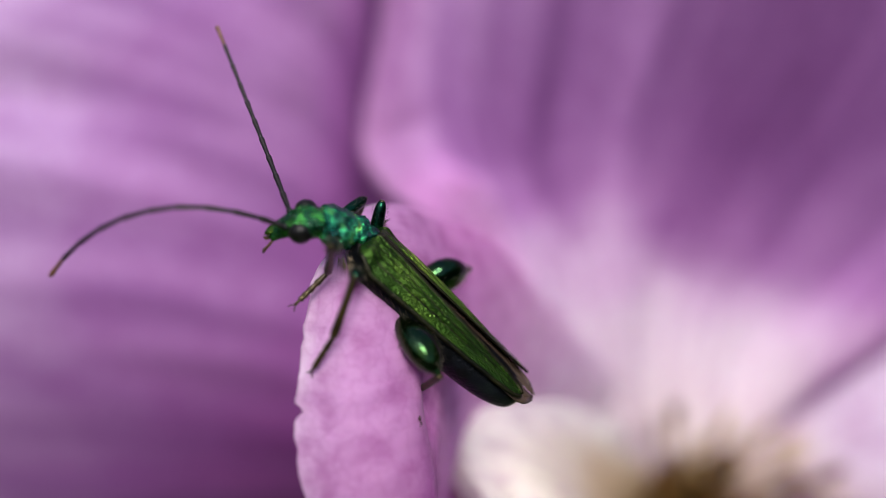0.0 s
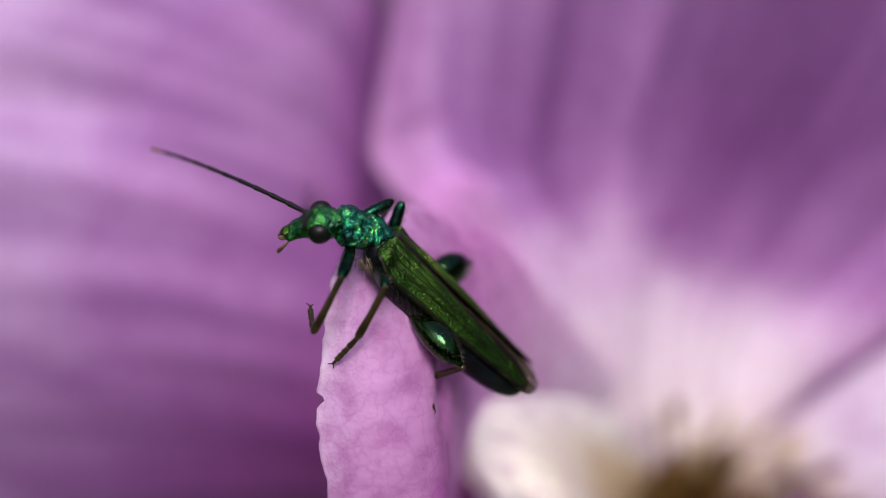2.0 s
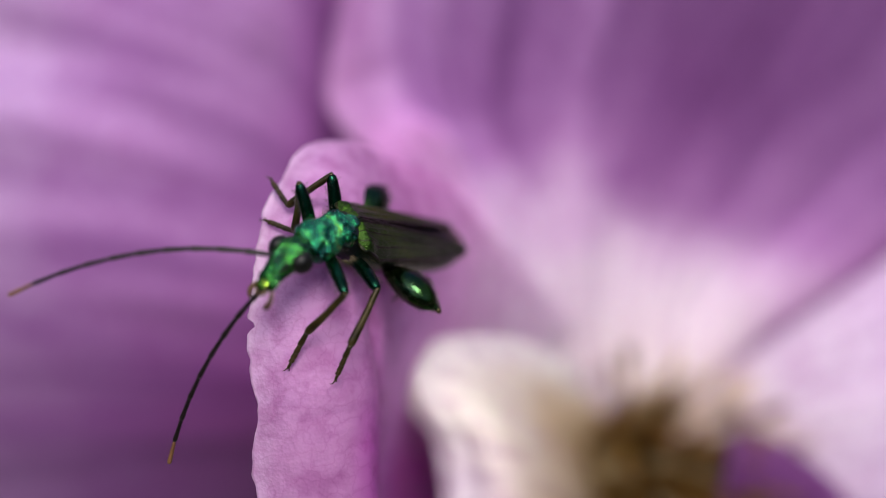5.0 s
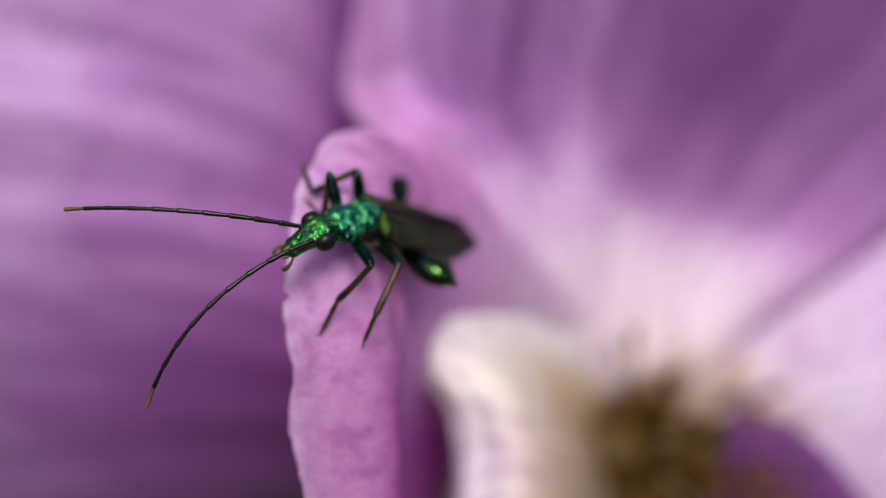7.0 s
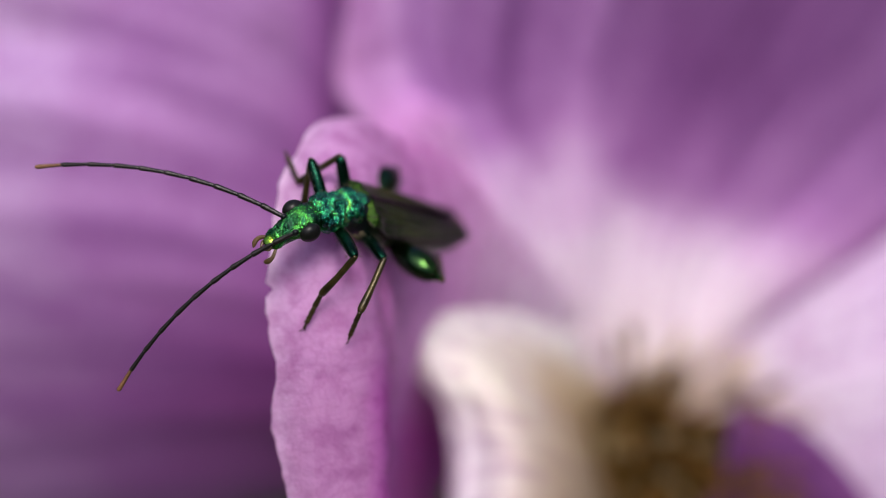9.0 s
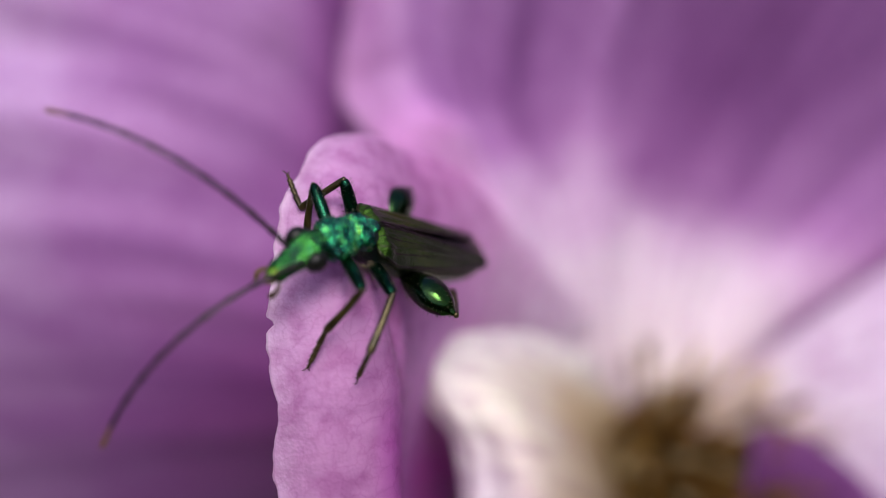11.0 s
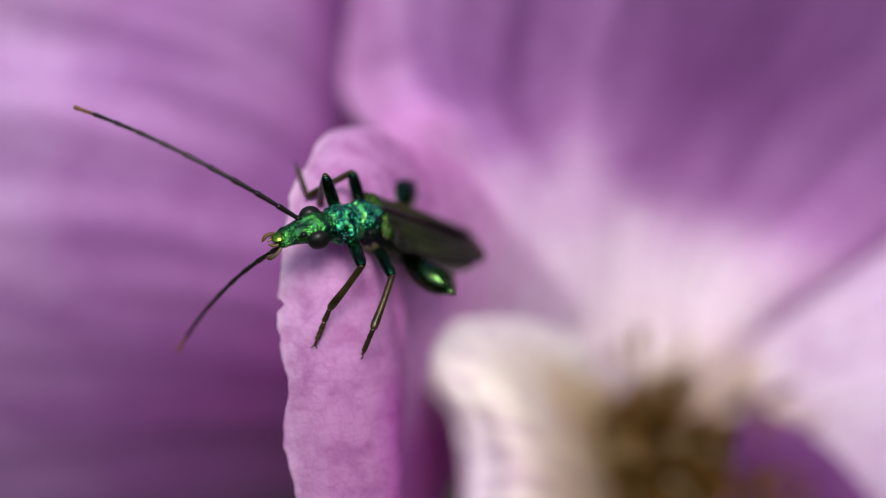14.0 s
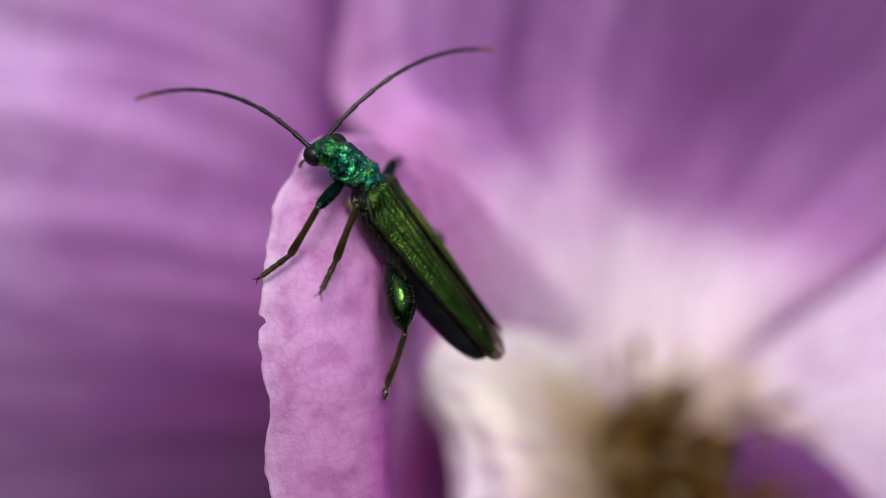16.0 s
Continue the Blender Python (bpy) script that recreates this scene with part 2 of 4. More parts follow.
def run(p, t):
    """Four points are a Bezier curve; more are passed through."""
    return bezier(p, t) if len(p) == 4 else catmull([Vector(q) for q in p], t)


def loft(curves, ns, nv, wrinkle):
    """A sheet through spline curves: each runs along the rim, and they follow one another from the rim to the claw. Millimetres.
    wrinkle(s, v, place) gives a shift along the sheet's normal and one along the sheet towards the claw."""
    bm = bmesh.new()
    uv = bm.loops.layers.uv.new("UVMap")
    grid = []
    for i in range(ns + 1):
        s = i / ns
        pts = [run(c, s) for c in curves]
        pts2 = [run(c, s + 0.01 if s < 0.99 else s - 0.01) for c in curves]
        row = []
        for j in range(nv + 1):
            v = j / nv
            p = catmull(pts, v)
            ahead = catmull(pts, min(1, v + 0.01)) - p if v < 0.99 else p - catmull(pts, v - 0.01)
            side = catmull(pts2, v) - p
            if s >= 0.99:
                side = -side
            ahead.normalize(), side.normalize()
            n = side.cross(ahead).normalized()
            up, along = wrinkle(s, v, p)
            row.append(bm.verts.new((p + n * up + ahead * along) * MM))
        grid.append(row)
    for i in range(ns):
        for j in range(nv):
            f = bm.faces.new((grid[i][j], grid[i + 1][j], grid[i + 1][j + 1], grid[i][j + 1]))
            for loop, (a, b) in zip(f.loops, ((i, j), (i + 1, j), (i + 1, j + 1), (i, j + 1))):
                loop[uv].uv = (a / ns, b / nv)
    return bm


def petal(curves, mat, flower, label, ns=70, nv=60, fold=0.5, folds=9, seed=0, ruffle=0.4, thick=0.16, extra=None):
    def wrinkle(s, v, p):
        q = noise.noise(Vector((s * folds, v * 1.3, seed)))
        q2 = noise.noise(Vector((s * folds * 3.1, v * 3.0, seed + 7)))
        rim = max(0, 1 - v * 4)
        up = fold * (q + 0.35 * q2) * (0.35 + 0.65 * min(1, 4 * v)) * (1 - 0.6 * v) + ruffle * rim * noise.noise(Vector((s * folds * 1.3, 3, seed)))
        along = rim * 0.5 * ruffle * noise.noise(Vector((s * folds * 2.2, 9, seed)))
        if extra:
            a, b = extra(s, v, p)
            up, along = up + a, along + b
        return up, along
    ob = part("petal", loft(curves, ns, nv, wrinkle), mat, flower, label)
    mod = ob.modifiers.new("thickness", "SOLIDIFY")
    mod.thickness, mod.offset = thick * MM, -1
    return ob


# ---- ground and distance ----
def ground():
    bm = bmesh.new()
    n, size = 40, 400.0
    rows = [[bm.verts.new((size * (2 * (i / n) - 1) ** 3, size * (2 * (j / n) - 1) ** 3, -0.55 + 0.05 * noise.noise(Vector((i * 0.7, j * 0.7, 0))))) for j in range(n + 1)] for i in range(n + 1)]
    for i in range(n):
        for j in range(n):
            bm.faces.new((rows[i][j], rows[i + 1][j], rows[i + 1][j + 1], rows[i][j + 1]))
    tagged(mesh_object("ground", bm, GRASS), "shaded green meadow grass under the flowering shrub", "ground", kind="structure")


def hedge():
    """Unseen hedge added all round the clearing; blocks low sky and darkens reflections."""
    bm = bmesh.new()
    n, levels, rows = 72, 14, []
    for i in range(n):
        a = 2 * math.pi * i / n
        row = []
        for j in range(levels + 1):
            h = j / levels
            bulge = 0.12 * noise.noise(Vector((math.cos(a) * 4, math.sin(a) * 4, h * 5))) + 0.05 * noise.noise(Vector((math.cos(a) * 11, math.sin(a) * 11, h * 12)))
            r = 1.5 + bulge + 0.5 * max(0, h - 0.75) * 2
            row.append(bm.verts.new((r * math.cos(a), r * math.sin(a), -0.6 + h * (1.4 + 0.18 * noise.noise(Vector((math.cos(a) * 3, math.sin(a) * 3, 9)))))))
        rows.append(row)
    for i in range(n):
        for j in range(levels):
            bm.faces.new((rows[i][j], rows[i][j + 1], rows[(i + 1) % n][j + 1], rows[(i + 1) % n][j]))
    wall = mesh_object("backdrop", bm, SKY_BLOCK)
    wall.modifiers.new("depth", "SOLIDIFY").thickness = 0.35
    tagged(wall, "unseen dark green hedge, added around the shrub to block low sky", "hedge", kind="structure")


ground()
hedge()

# ---- the flower ----
flower = tagged(new("flower"), "large mauve-pink flower with ruffled petals, white throat and brown stamens", "flower")
flower.matrix_basis = TILT


def rim_shape(s, v, p):
    """The torn notch and the small frayed bumps of the rolled rim, and its crossways creases."""
    rim = max(0.0, 1 - v * 9)
    bumps = 0.16 * noise.noise(Vector((p.z * 0.9, 2.0, 5.0))) + 0.08 * noise.noise(Vector((p.z * 2.7, 4.0, 5.0)))
    notch = 0.22 * math.exp(-((p.z + 1.75) / 0.16) ** 2) - 0.1 * math.exp(-((p.z + 1.5) / 0.1) ** 2)
    lobe = -0.06 * math.exp(-((p.z + 2.7) / 0.8) ** 2) + 0.36 * math.exp(-((p.z + 4.1) / 0.75) ** 2) - 0.02 * math.exp(-((p.z + 6.1) / 0.7) ** 2) + 0.3 * max(0, min(1, (-p.z - 6.3) / 1.5))
    strip = max(0.0, 1 - abs(v - 0.25) * 4)
    crease = 0.03 * noise.noise(Vector((p.x * 1.3 + p.z * 0.9, p.z * 3.1 - p.x * 1.7, 4.0))) * strip + 0.05 * noise.noise(Vector((p.x * 0.5 + p.z * 0.35, p.z * 1.6 - p.x * 0.5, 1.0))) * strip
    # hollows beside the seam, where the hind legs rest
    hollow = 0.5 * math.exp(-((p.y - 23.4) / 0.9) ** 2 - ((p.z + 1.6) / 1.3) ** 2) if v > 0.36 else 0.0
    return crease + hollow * min(1, (v - 0.36) * 12) + 0.05 * rim * noise.noise(Vector((p.z * 1.7, 8, 8))), rim * (bumps + notch) + lobe * rim


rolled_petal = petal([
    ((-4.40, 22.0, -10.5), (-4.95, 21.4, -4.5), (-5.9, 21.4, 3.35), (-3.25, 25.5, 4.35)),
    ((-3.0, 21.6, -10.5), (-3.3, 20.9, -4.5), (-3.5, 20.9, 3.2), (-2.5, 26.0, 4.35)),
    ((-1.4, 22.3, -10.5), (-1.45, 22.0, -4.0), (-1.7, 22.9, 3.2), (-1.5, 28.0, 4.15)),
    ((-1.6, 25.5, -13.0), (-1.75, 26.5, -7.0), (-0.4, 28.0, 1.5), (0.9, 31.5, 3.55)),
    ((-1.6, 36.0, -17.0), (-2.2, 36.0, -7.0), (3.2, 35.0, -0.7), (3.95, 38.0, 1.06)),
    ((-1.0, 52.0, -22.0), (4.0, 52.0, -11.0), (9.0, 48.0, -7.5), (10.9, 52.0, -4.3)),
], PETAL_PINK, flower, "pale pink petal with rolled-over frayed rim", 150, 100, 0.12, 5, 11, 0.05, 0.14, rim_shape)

def rib(s, v, p):
    """One standing fold near the outer rim, and lesser ones beside it."""
    return 1.7 * math.exp(-((s - 0.635 - 0.1 * (v - 0.25)) / 0.035) ** 2 - ((v - 0.22) / 0.1) ** 2) - 0.4 * math.exp(-((s - 0.56) / 0.02) ** 2 - ((v - 0.3) / 0.15) ** 2) - 0.4 * math.exp(-((s - 0.4) / 0.02) ** 2 - ((v - 0.4) / 0.15) ** 2), 0.0


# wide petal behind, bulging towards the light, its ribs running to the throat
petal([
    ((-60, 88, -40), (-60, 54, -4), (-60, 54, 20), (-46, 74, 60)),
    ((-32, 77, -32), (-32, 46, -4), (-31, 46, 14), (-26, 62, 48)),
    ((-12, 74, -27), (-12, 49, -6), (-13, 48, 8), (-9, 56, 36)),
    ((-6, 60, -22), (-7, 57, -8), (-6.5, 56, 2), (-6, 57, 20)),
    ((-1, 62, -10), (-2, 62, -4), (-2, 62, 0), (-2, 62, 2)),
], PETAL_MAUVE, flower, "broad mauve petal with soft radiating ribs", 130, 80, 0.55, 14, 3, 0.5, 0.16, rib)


def turned_edge(s, v, p):
    """One side edge of the petal rolls back, and puckers where it dips towards the throat."""
    roll = max(0, 1 - s / 0.1) ** 2
    return 2.4 * roll - 1.9 * math.exp(-((s - 0.05) / 0.06) ** 2 - ((v - 0.6) / 0.06) ** 2) + 0.7 * math.exp(-((s - 0.03) / 0.05) ** 2 - ((v - 0.47) / 0.035) ** 2), 0.0


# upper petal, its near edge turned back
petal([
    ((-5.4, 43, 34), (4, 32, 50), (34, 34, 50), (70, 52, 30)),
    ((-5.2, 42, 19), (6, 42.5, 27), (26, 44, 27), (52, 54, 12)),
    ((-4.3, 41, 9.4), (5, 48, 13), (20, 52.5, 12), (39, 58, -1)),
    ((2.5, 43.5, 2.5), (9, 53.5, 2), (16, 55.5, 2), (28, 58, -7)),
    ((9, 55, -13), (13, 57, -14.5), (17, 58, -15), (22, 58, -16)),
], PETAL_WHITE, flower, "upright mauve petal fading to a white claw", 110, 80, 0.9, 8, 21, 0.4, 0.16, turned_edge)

# petal at the other side, its pale rim overlapping the upper one
petal([
    ((52, 52, 12), (54, 47, 2), (54, 46, -14), (46, 48, -34)),
    ((40, 51, 5.0), (42, 47, -3), (42, 46, -14), (37, 48, -30)),
    ((29, 51, -2.6), (31, 48.5, -8), (32, 48, -14), (31, 49, -24)),
    ((21, 53, -9.0), (23, 52, -11.5), (24, 52, -15), (24, 52, -20)),
    ((18, 56, -12), (19, 56, -13), (19, 56, -15), (19, 56, -17)),
], PETAL_LILAC, flower, "pale lilac petal with a cream lower half", 60, 50, 0.6, 6, 33, 0.4)

# purple lobe below it
petal([
    ((20.5, 47.5, -11.6), (24, 46.5, -10.6), (28, 46.5, -14), (32, 47, -22)),
    ((20, 48, -15), (23, 48, -15), (26, 48, -18), (29, 49, -25)),
    ((19, 50, -20), (21, 51, -21), (23, 52, -24), (25, 53, -30)),
], PETAL_PURPLE, flower, "deep purple lower petal", 40, 30, 0.3, 5, 52, 0.3)

# pale lower petal, its rounded shoulder standing before the throat
petal([
    ((0.7, 31.0, -14.1), (0.9, 32.0, -10.4), (0.5, 32.0, -8.0), (-0.4, 32.0, -6.6), (-1.2, 32.5, -5.4), (-0.5, 33.0, -4.0), (1.9, 35.0, -3.6), (5.3, 39.0, -4.2), (9.7, 45.0, -6.5)),
    ((1.6, 30.5, -13.9), (1.9, 31.0, -10.1), (1.7, 31.0, -8.0), (0.9, 31.0, -6.5), (0.3, 31.3, -5.4), (0.6, 32.0, -4.6), (2.4, 34.0, -4.4), (5.3, 38.5, -5.2), (9.7, 45.0, -7.5)),
    ((5.0, 31.5, -14.3), (5.1, 32.0, -10.6), (4.9, 32.5, -9.0), (4.5, 33.0, -7.7), (4.0, 33.5, -6.9), (4.1, 34.5, -6.3), (5.0, 37.0, -6.1), (7.0, 41.0, -6.9), (11.0, 48.0, -9.1)),
    ((12.3, 48.0, -21.8), (12.6, 50.0, -18.6), (12.5, 51.0, -17.0), (12.3, 51.0, -15.7), (12.3, 51.0, -14.9), (12.7, 52.0, -14.3), (13.4, 53.0, -14.0), (14.3, 55.0, -14.0), (16.0, 57.0, -14.5)),
], PETAL_CREAM, flower, "cream-white petal claw with a lilac rim", 60, 60, 0.35, 6, 41, 0.15)

# throat: receptacle, stamens
CENTRE = Vector((17, 57.5, -17.0))
bm = bmesh.new()
bmesh.ops.create_uvsphere(bm, u_segments=24, v_segments=14, radius=1)
for v in bm.verts:
    q = v.co.copy()
    v.co = (CENTRE + Vector((q.x * 6.5, q.y * 3.4, q.z * 6.0)) + q * 0.5 * noise.noise(q * 4)) * MM
part("receptacle", bm, THREAD, flower, "brown centre of the flower")


def stamen_meshes():
    made = []
    for k in range(4):
        bm = bmesh.new()
        long, arch = 6.0 + k * 0.9, (0.6, -0.4, 0.9, 0.2)[k]
        rows = []
        for i in range(9):
            f = i / 8
            c, w = Vector((arch * math.sin(math.pi * f * 0.7), 0.3 * math.sin(5 * f + k), long * f)), 0.22 - 0.1 * f
            rows.append([bm.verts.new((c + Vector((w * math.cos(a), w * math.sin(a), 0))) * MM) for a in (0, 1.257, 2.513, 3.77, 5.027)])
        for a, b in zip(rows, rows[1:]):
            for i in range(5):
                bm.faces.new((a[i], a[(i + 1) % 5], b[(i + 1) % 5], b[i]))
        thread = bm
        me = bpy.data.meshes.new("stamen")
        n = len(thread.faces)
        made_sphere = bmesh.ops.create_uvsphere(bm, u_segments=8, v_segments=6, radius=1)
        tip = sum((v.co for v in rows[-1]), Vector()) / 5
        for v in made_sphere["verts"]:
            q = v.co
            v.co = tip + Vector((q.x * 0.25, q.y * 0.25, q.z * 1.5)) * MM * (1 + 0.25 * noise.noise(q * 3 + Vector((k, 0, 0))))
        bm.faces.ensure_lookup_table()
        for f in bm.faces[n:]:
            f.material_index = 1
        for f in bm.faces:
            f.smooth = True
        bm.to_mesh(me)
        bm.free()
        me.materials.append(FILAMENT if k < 1 else THREAD), me.materials.append(FILAMENT if k < 1 else ANTHER)
        made.append(me)
    return made


STAMENS = stamen_meshes()
random.seed(5)
for k in range(290):
    a, r = random.uniform(0, 2 * math.pi), math.sqrt(random.random()) * (0.75 if k % 4 > 1 else 1.2)
    way = Vector((1.0 * r * math.cos(a), -1.0, 0.9 * r * math.sin(a))).normalized()
    ob = new("stamen", STAMENS[k % 4])
    ob.parent = flower
    spot = CENTRE + Vector((5.0 * r * math.cos(a), -2.2, 4.6 * r * math.sin(a)))
    ob.matrix_basis = Matrix.Translation(spot * MM) @ way.to_track_quat("Z", "X").to_matrix().to_4x4() @ pose(0, 0, 0, 0, 0, random.uniform(0, 360))

# calyx and stalk hold the flower on its shrub
bm = bmesh.new()
path = [Vector((17, 60, -15)), Vector((18, 72, -20)), Vector((20, 88, -40)), Vector((22, 130, -95)), Vector((25, 240, -250)), Vector((25, 420, -500))]
rows = []
for i in range(41):
    c = catmull(path, i / 40)
    w = 3.4 * max(0, 1 - i / 4) + 1.5 + 0.03 * i
    rows.append([bm.verts.new((c + Vector((w * math.cos(q), (w if i > 8 else w * 0.4) * math.sin(q), w * 0.4 * math.sin(q)))) * MM) for q in (2 * math.pi * j / 12 for j in range(12))])
for a, b in zip(rows, rows[1:]):
    for j in range(12):
        bm.faces.new((a[j], a[(j + 1) % 12], b[(j + 1) % 12], b[j]))
part("stalk", bm, STEM, flower, "green flower stalk")

# leaves of the shrub behind the flower
shrub = tagged(new("shrub"), "leafy green shrub in shade behind the flower", "shrub")
shrub.matrix_basis = TILT
bm = bmesh.new()
grid = []
for i in range(13):
    u = i / 12
    wide = 14 * math.sin(math.pi * (0.04 + 0.94 * u)) ** 0.9
    grid.append([bm.verts.new(Vector((wide * (j / 4 - 1) + 0.8 * math.sin(u * 9), 48 * u, 3 * abs(j / 4 - 1) + 5 * math.sin(2.4 * u) + 0.8 * math.sin(u * 22 + j))) * MM) for j in range(9)])
for i in range(12):
    for j in range(8):
        bm.faces.new((grid[i][j], grid[i + 1][j], grid[i + 1][j + 1], grid[i][j + 1]))
leaf = part("leaf", bm, LEAF, shrub)
leaf.modifiers.new("thickness", "SOLIDIFY").thickness = 0.3 * MM
leaf.matrix_basis = pose(-0.012, 0.1, 0.035, 70, 10, 20)
random.seed(8)
for k in range(110):
    ob = leaf.copy()
    scene.collection.objects.link(ob)
    ob.parent = shrub
    ob.matrix_basis = pose(random.uniform(-0.16, 0.16), random.uniform(0.1, 0.17), random.uniform(-0.13, 0.13), random.uniform(50, 130), random.uniform(-40, 40), random.uniform(-70, 70))
bm = bmesh.new()
for sx in (-0.1, -0.03, 0.05, 0.12):
    ring = [[bm.verts.new((sx + 0.01 * math.sin(i) + 0.002 * math.cos(q), 0.15 + 0.002 * math.sin(q), 0.15 - 0.07 * i)) for q in (0, 1.05, 2.1, 3.14, 4.19, 5.24)] for i in range(12)]
    for a, b in zip(ring, ring[1:]):
        for j in range(6):
            bm.faces.new((a[j], a[(j + 1) % 6], b[(j + 1) % 6], b[j]))
part("twig", bm, STEM, shrub)

# ---- the beetle ----
def chitin(name, stops, scale, pits, rough=0.28, metal=0.9, dist=0.00003, stretch=(1, 1, 1), wrinkle=0.5, pitted=0.0, coat=0.0):
    """Metallic cuticle: colour drifts in broad patches, with dimples and wrinkles that break up the shine."""
    m, n, l, p = material(name)
    co = n.new("ShaderNodeTexCoord")
    mp = n.new("ShaderNodeMapping")
    mp.inputs["Scale"].default_value = stretch
    l.new(co.outputs["Object"], mp.inputs[0])
    t = n.new("ShaderNodeTexNoise")
    t.inputs["Scale"].default_value, t.inputs["Detail"].default_value = scale, 5
    l.new(mp.outputs[0], t.inputs["Vector"])
    r = ramp(n, stops)
    l.new(t.outputs[0], r.inputs[0])
    v = n.new("ShaderNodeTexVoronoi")
    v.inputs["Scale"].default_value = pits
    l.new(mp.outputs[0], v.inputs["Vector"])
    # punctures are darkened in the colour, standing in for the shade inside them
    pr = ramp(n, [(0.12, (0.06, 0.06, 0.06)), (0.34, (0.75, 0.75, 0.75)), (0.6, (1, 1, 1))])
    l.new(v.outputs["Distance"], pr.inputs[0])
    l.new(mixer(n, l, "MULTIPLY", pitted, r.outputs[0], pr.outputs[0]), p.inputs["Base Color"])
    w = n.new("ShaderNodeTexNoise")
    w.inputs["Scale"].default_value, w.inputs["Detail"].default_value = pits * 0.5, 3
    l.new(mp.outputs[0], w.inputs["Vector"])
    h = n.new("ShaderNodeMath")
    h.operation = "MULTIPLY_ADD"
    l.new(w.outputs[0], h.inputs[0])
    h.inputs[1].default_value = wrinkle * 2
    soft = n.new("ShaderNodeMath")
    soft.operation = "MULTIPLY"
    l.new(v.outputs["Distance"], soft.inputs[0])
    soft.inputs[1].default_value = 0.15
    l.new(soft.outputs[0], h.inputs[2])
    b = n.new("ShaderNodeBump")
    b.inputs["Strength"].default_value, b.inputs["Distance"].default_value = 1.0, dist
    l.new(h.outputs[0], b.inputs["Height"])
    l.new(b.outputs[0], p.inputs["Normal"])
    p.inputs["Roughness"].default_value, p.inputs["Metallic"].default_value = rough, metal
    p.inputs["Coat Weight"].default_value, p.inputs["Coat Roughness"].default_value = coat, 0.08
    l.new(b.outputs[0], p.inputs["Coat Normal"])
    return m


EMERALD = chitin("emerald metallic cuticle", [(0.34, (0.003, 0.026, 0.014)), (0.46, (0.010, 0.12, 0.035)), (0.6, (0.05, 0.25, 0.03)), (0.74, (0.018, 0.18, 0.08))], 2600, 26000, 0.22, 0.97, 0.00003, (1, 1, 1), 0.8, 0.4, 0.3)
# wide colour contrast here also paints dark crevices and bright glints
TEAL = chitin("teal metallic cuticle", [(0.32, (0.001, 0.016, 0.02)), (0.46, (0.006, 0.13, 0.08)), (0.58, (0.04, 0.36, 0.15)), (0.72, (0.28, 0.52, 0.08))], 2300, 17000, 0.2, 0.98, 0.00005, (1, 1.5, 1), 1.0, 0.3, 0.2)
OLIVE = chitin("olive-green metallic wing case", [(0.3, (0.014, 0.04, 0.006)), (0.46, (0.045, 0.105, 0.012)), (0.6, (0.10, 0.175, 0.021)), (0.76, (0.22, 0.21, 0.035))], 700, 38000, 0.3, 0.97, 0.00003, (1, 0.5, 1), 0.9, 0.35, 0.1)
GOLD = chitin("gold-green snout", [(0.35, (0.04, 0.17, 0.02)), (0.6, (0.2, 0.28, 0.035))], 2500, 15000, 0.12, 0.98, 0.00002)
DARK_RIM = chitin("dark bronze wing case border", [(0.35, (0.008, 0.008, 0.004)), (0.65, (0.03, 0.028, 0.010))], 1500, 26000, 0.35, 0.8, 0.00002)
BLACKISH = chitin("blue-black cuticle", [(0.35, (0.002, 0.002, 0.003)), (0.6, (0.004, 0.005, 0.009)), (0.75, (0.008, 0.012, 0.012))], 1500, 20000, 0.36, 0.4, 0.00003)
FEMUR = chitin("dark green polished femur", [(0.35, (0.003, 0.014, 0.004)), (0.55, (0.022, 0.06, 0.005)), (0.7, (0.005, 0.028, 0.022))], 700, 20000, 0.1, 0.98, 0.00001, (1, 1, 1), 0.5, 0.5, 0.2)
LEG_GREEN = chitin("green leg cuticle", [(0.35, (0.002, 0.014, 0.010)), (0.6, (0.006, 0.05, 0.028))], 1500, 26000, 0.25, 0.95, 0.00001, (1, 1, 1), 0.5, 0.3)
LEG_BROWN = chitin("olive-brown shin", [(0.35, (0.015, 0.010, 0.004)), (0.6, (0.06, 0.042, 0.013))], 1500, 18000, 0.32, 0.5, 0.00001)
FEELER = chitin("blackish brown feeler", [(0.35, (0.005, 0.004, 0.005)), (0.65, (0.016, 0.010, 0.008))], 1800, 20000, 0.34, 0.3, 0.00002)
FEELER_TIP = chitin("rusty feeler tip", [(0.35, (0.10, 0.045, 0.02)), (0.65, (0.2, 0.09, 0.035))], 1800, 20000, 0.45, 0.1, 0.00002)
WING = noisy("smoky folded wing", (0.03, 0.018, 0.012), (0.085, 0.055, 0.04), 1200, 0.45, 0.5, 0.00004)
EYE = noisy("black compound eye", (0.004, 0.004, 0.004), (0.009, 0.008, 0.008), 9000, 0.36, 0.3, 0.000006)
EYE.node_tree.nodes["Principled BSDF"].inputs["Specular IOR Level"].default_value = 0.22
PALP = noisy("amber mouthpart", (0.05, 0.028, 0.01), (0.14, 0.08, 0.03), 2500, 0.35, 0.3, 0.00002)
DOWN = noisy("golden grey down", (0.16, 0.12, 0.07), (0.32, 0.25, 0.16), 3000, 0.5)
BRISTLE = noisy("grey-brown bristle", (0.05, 0.042, 0.03), (0.12, 0.10, 0.07), 3000, 0.45)


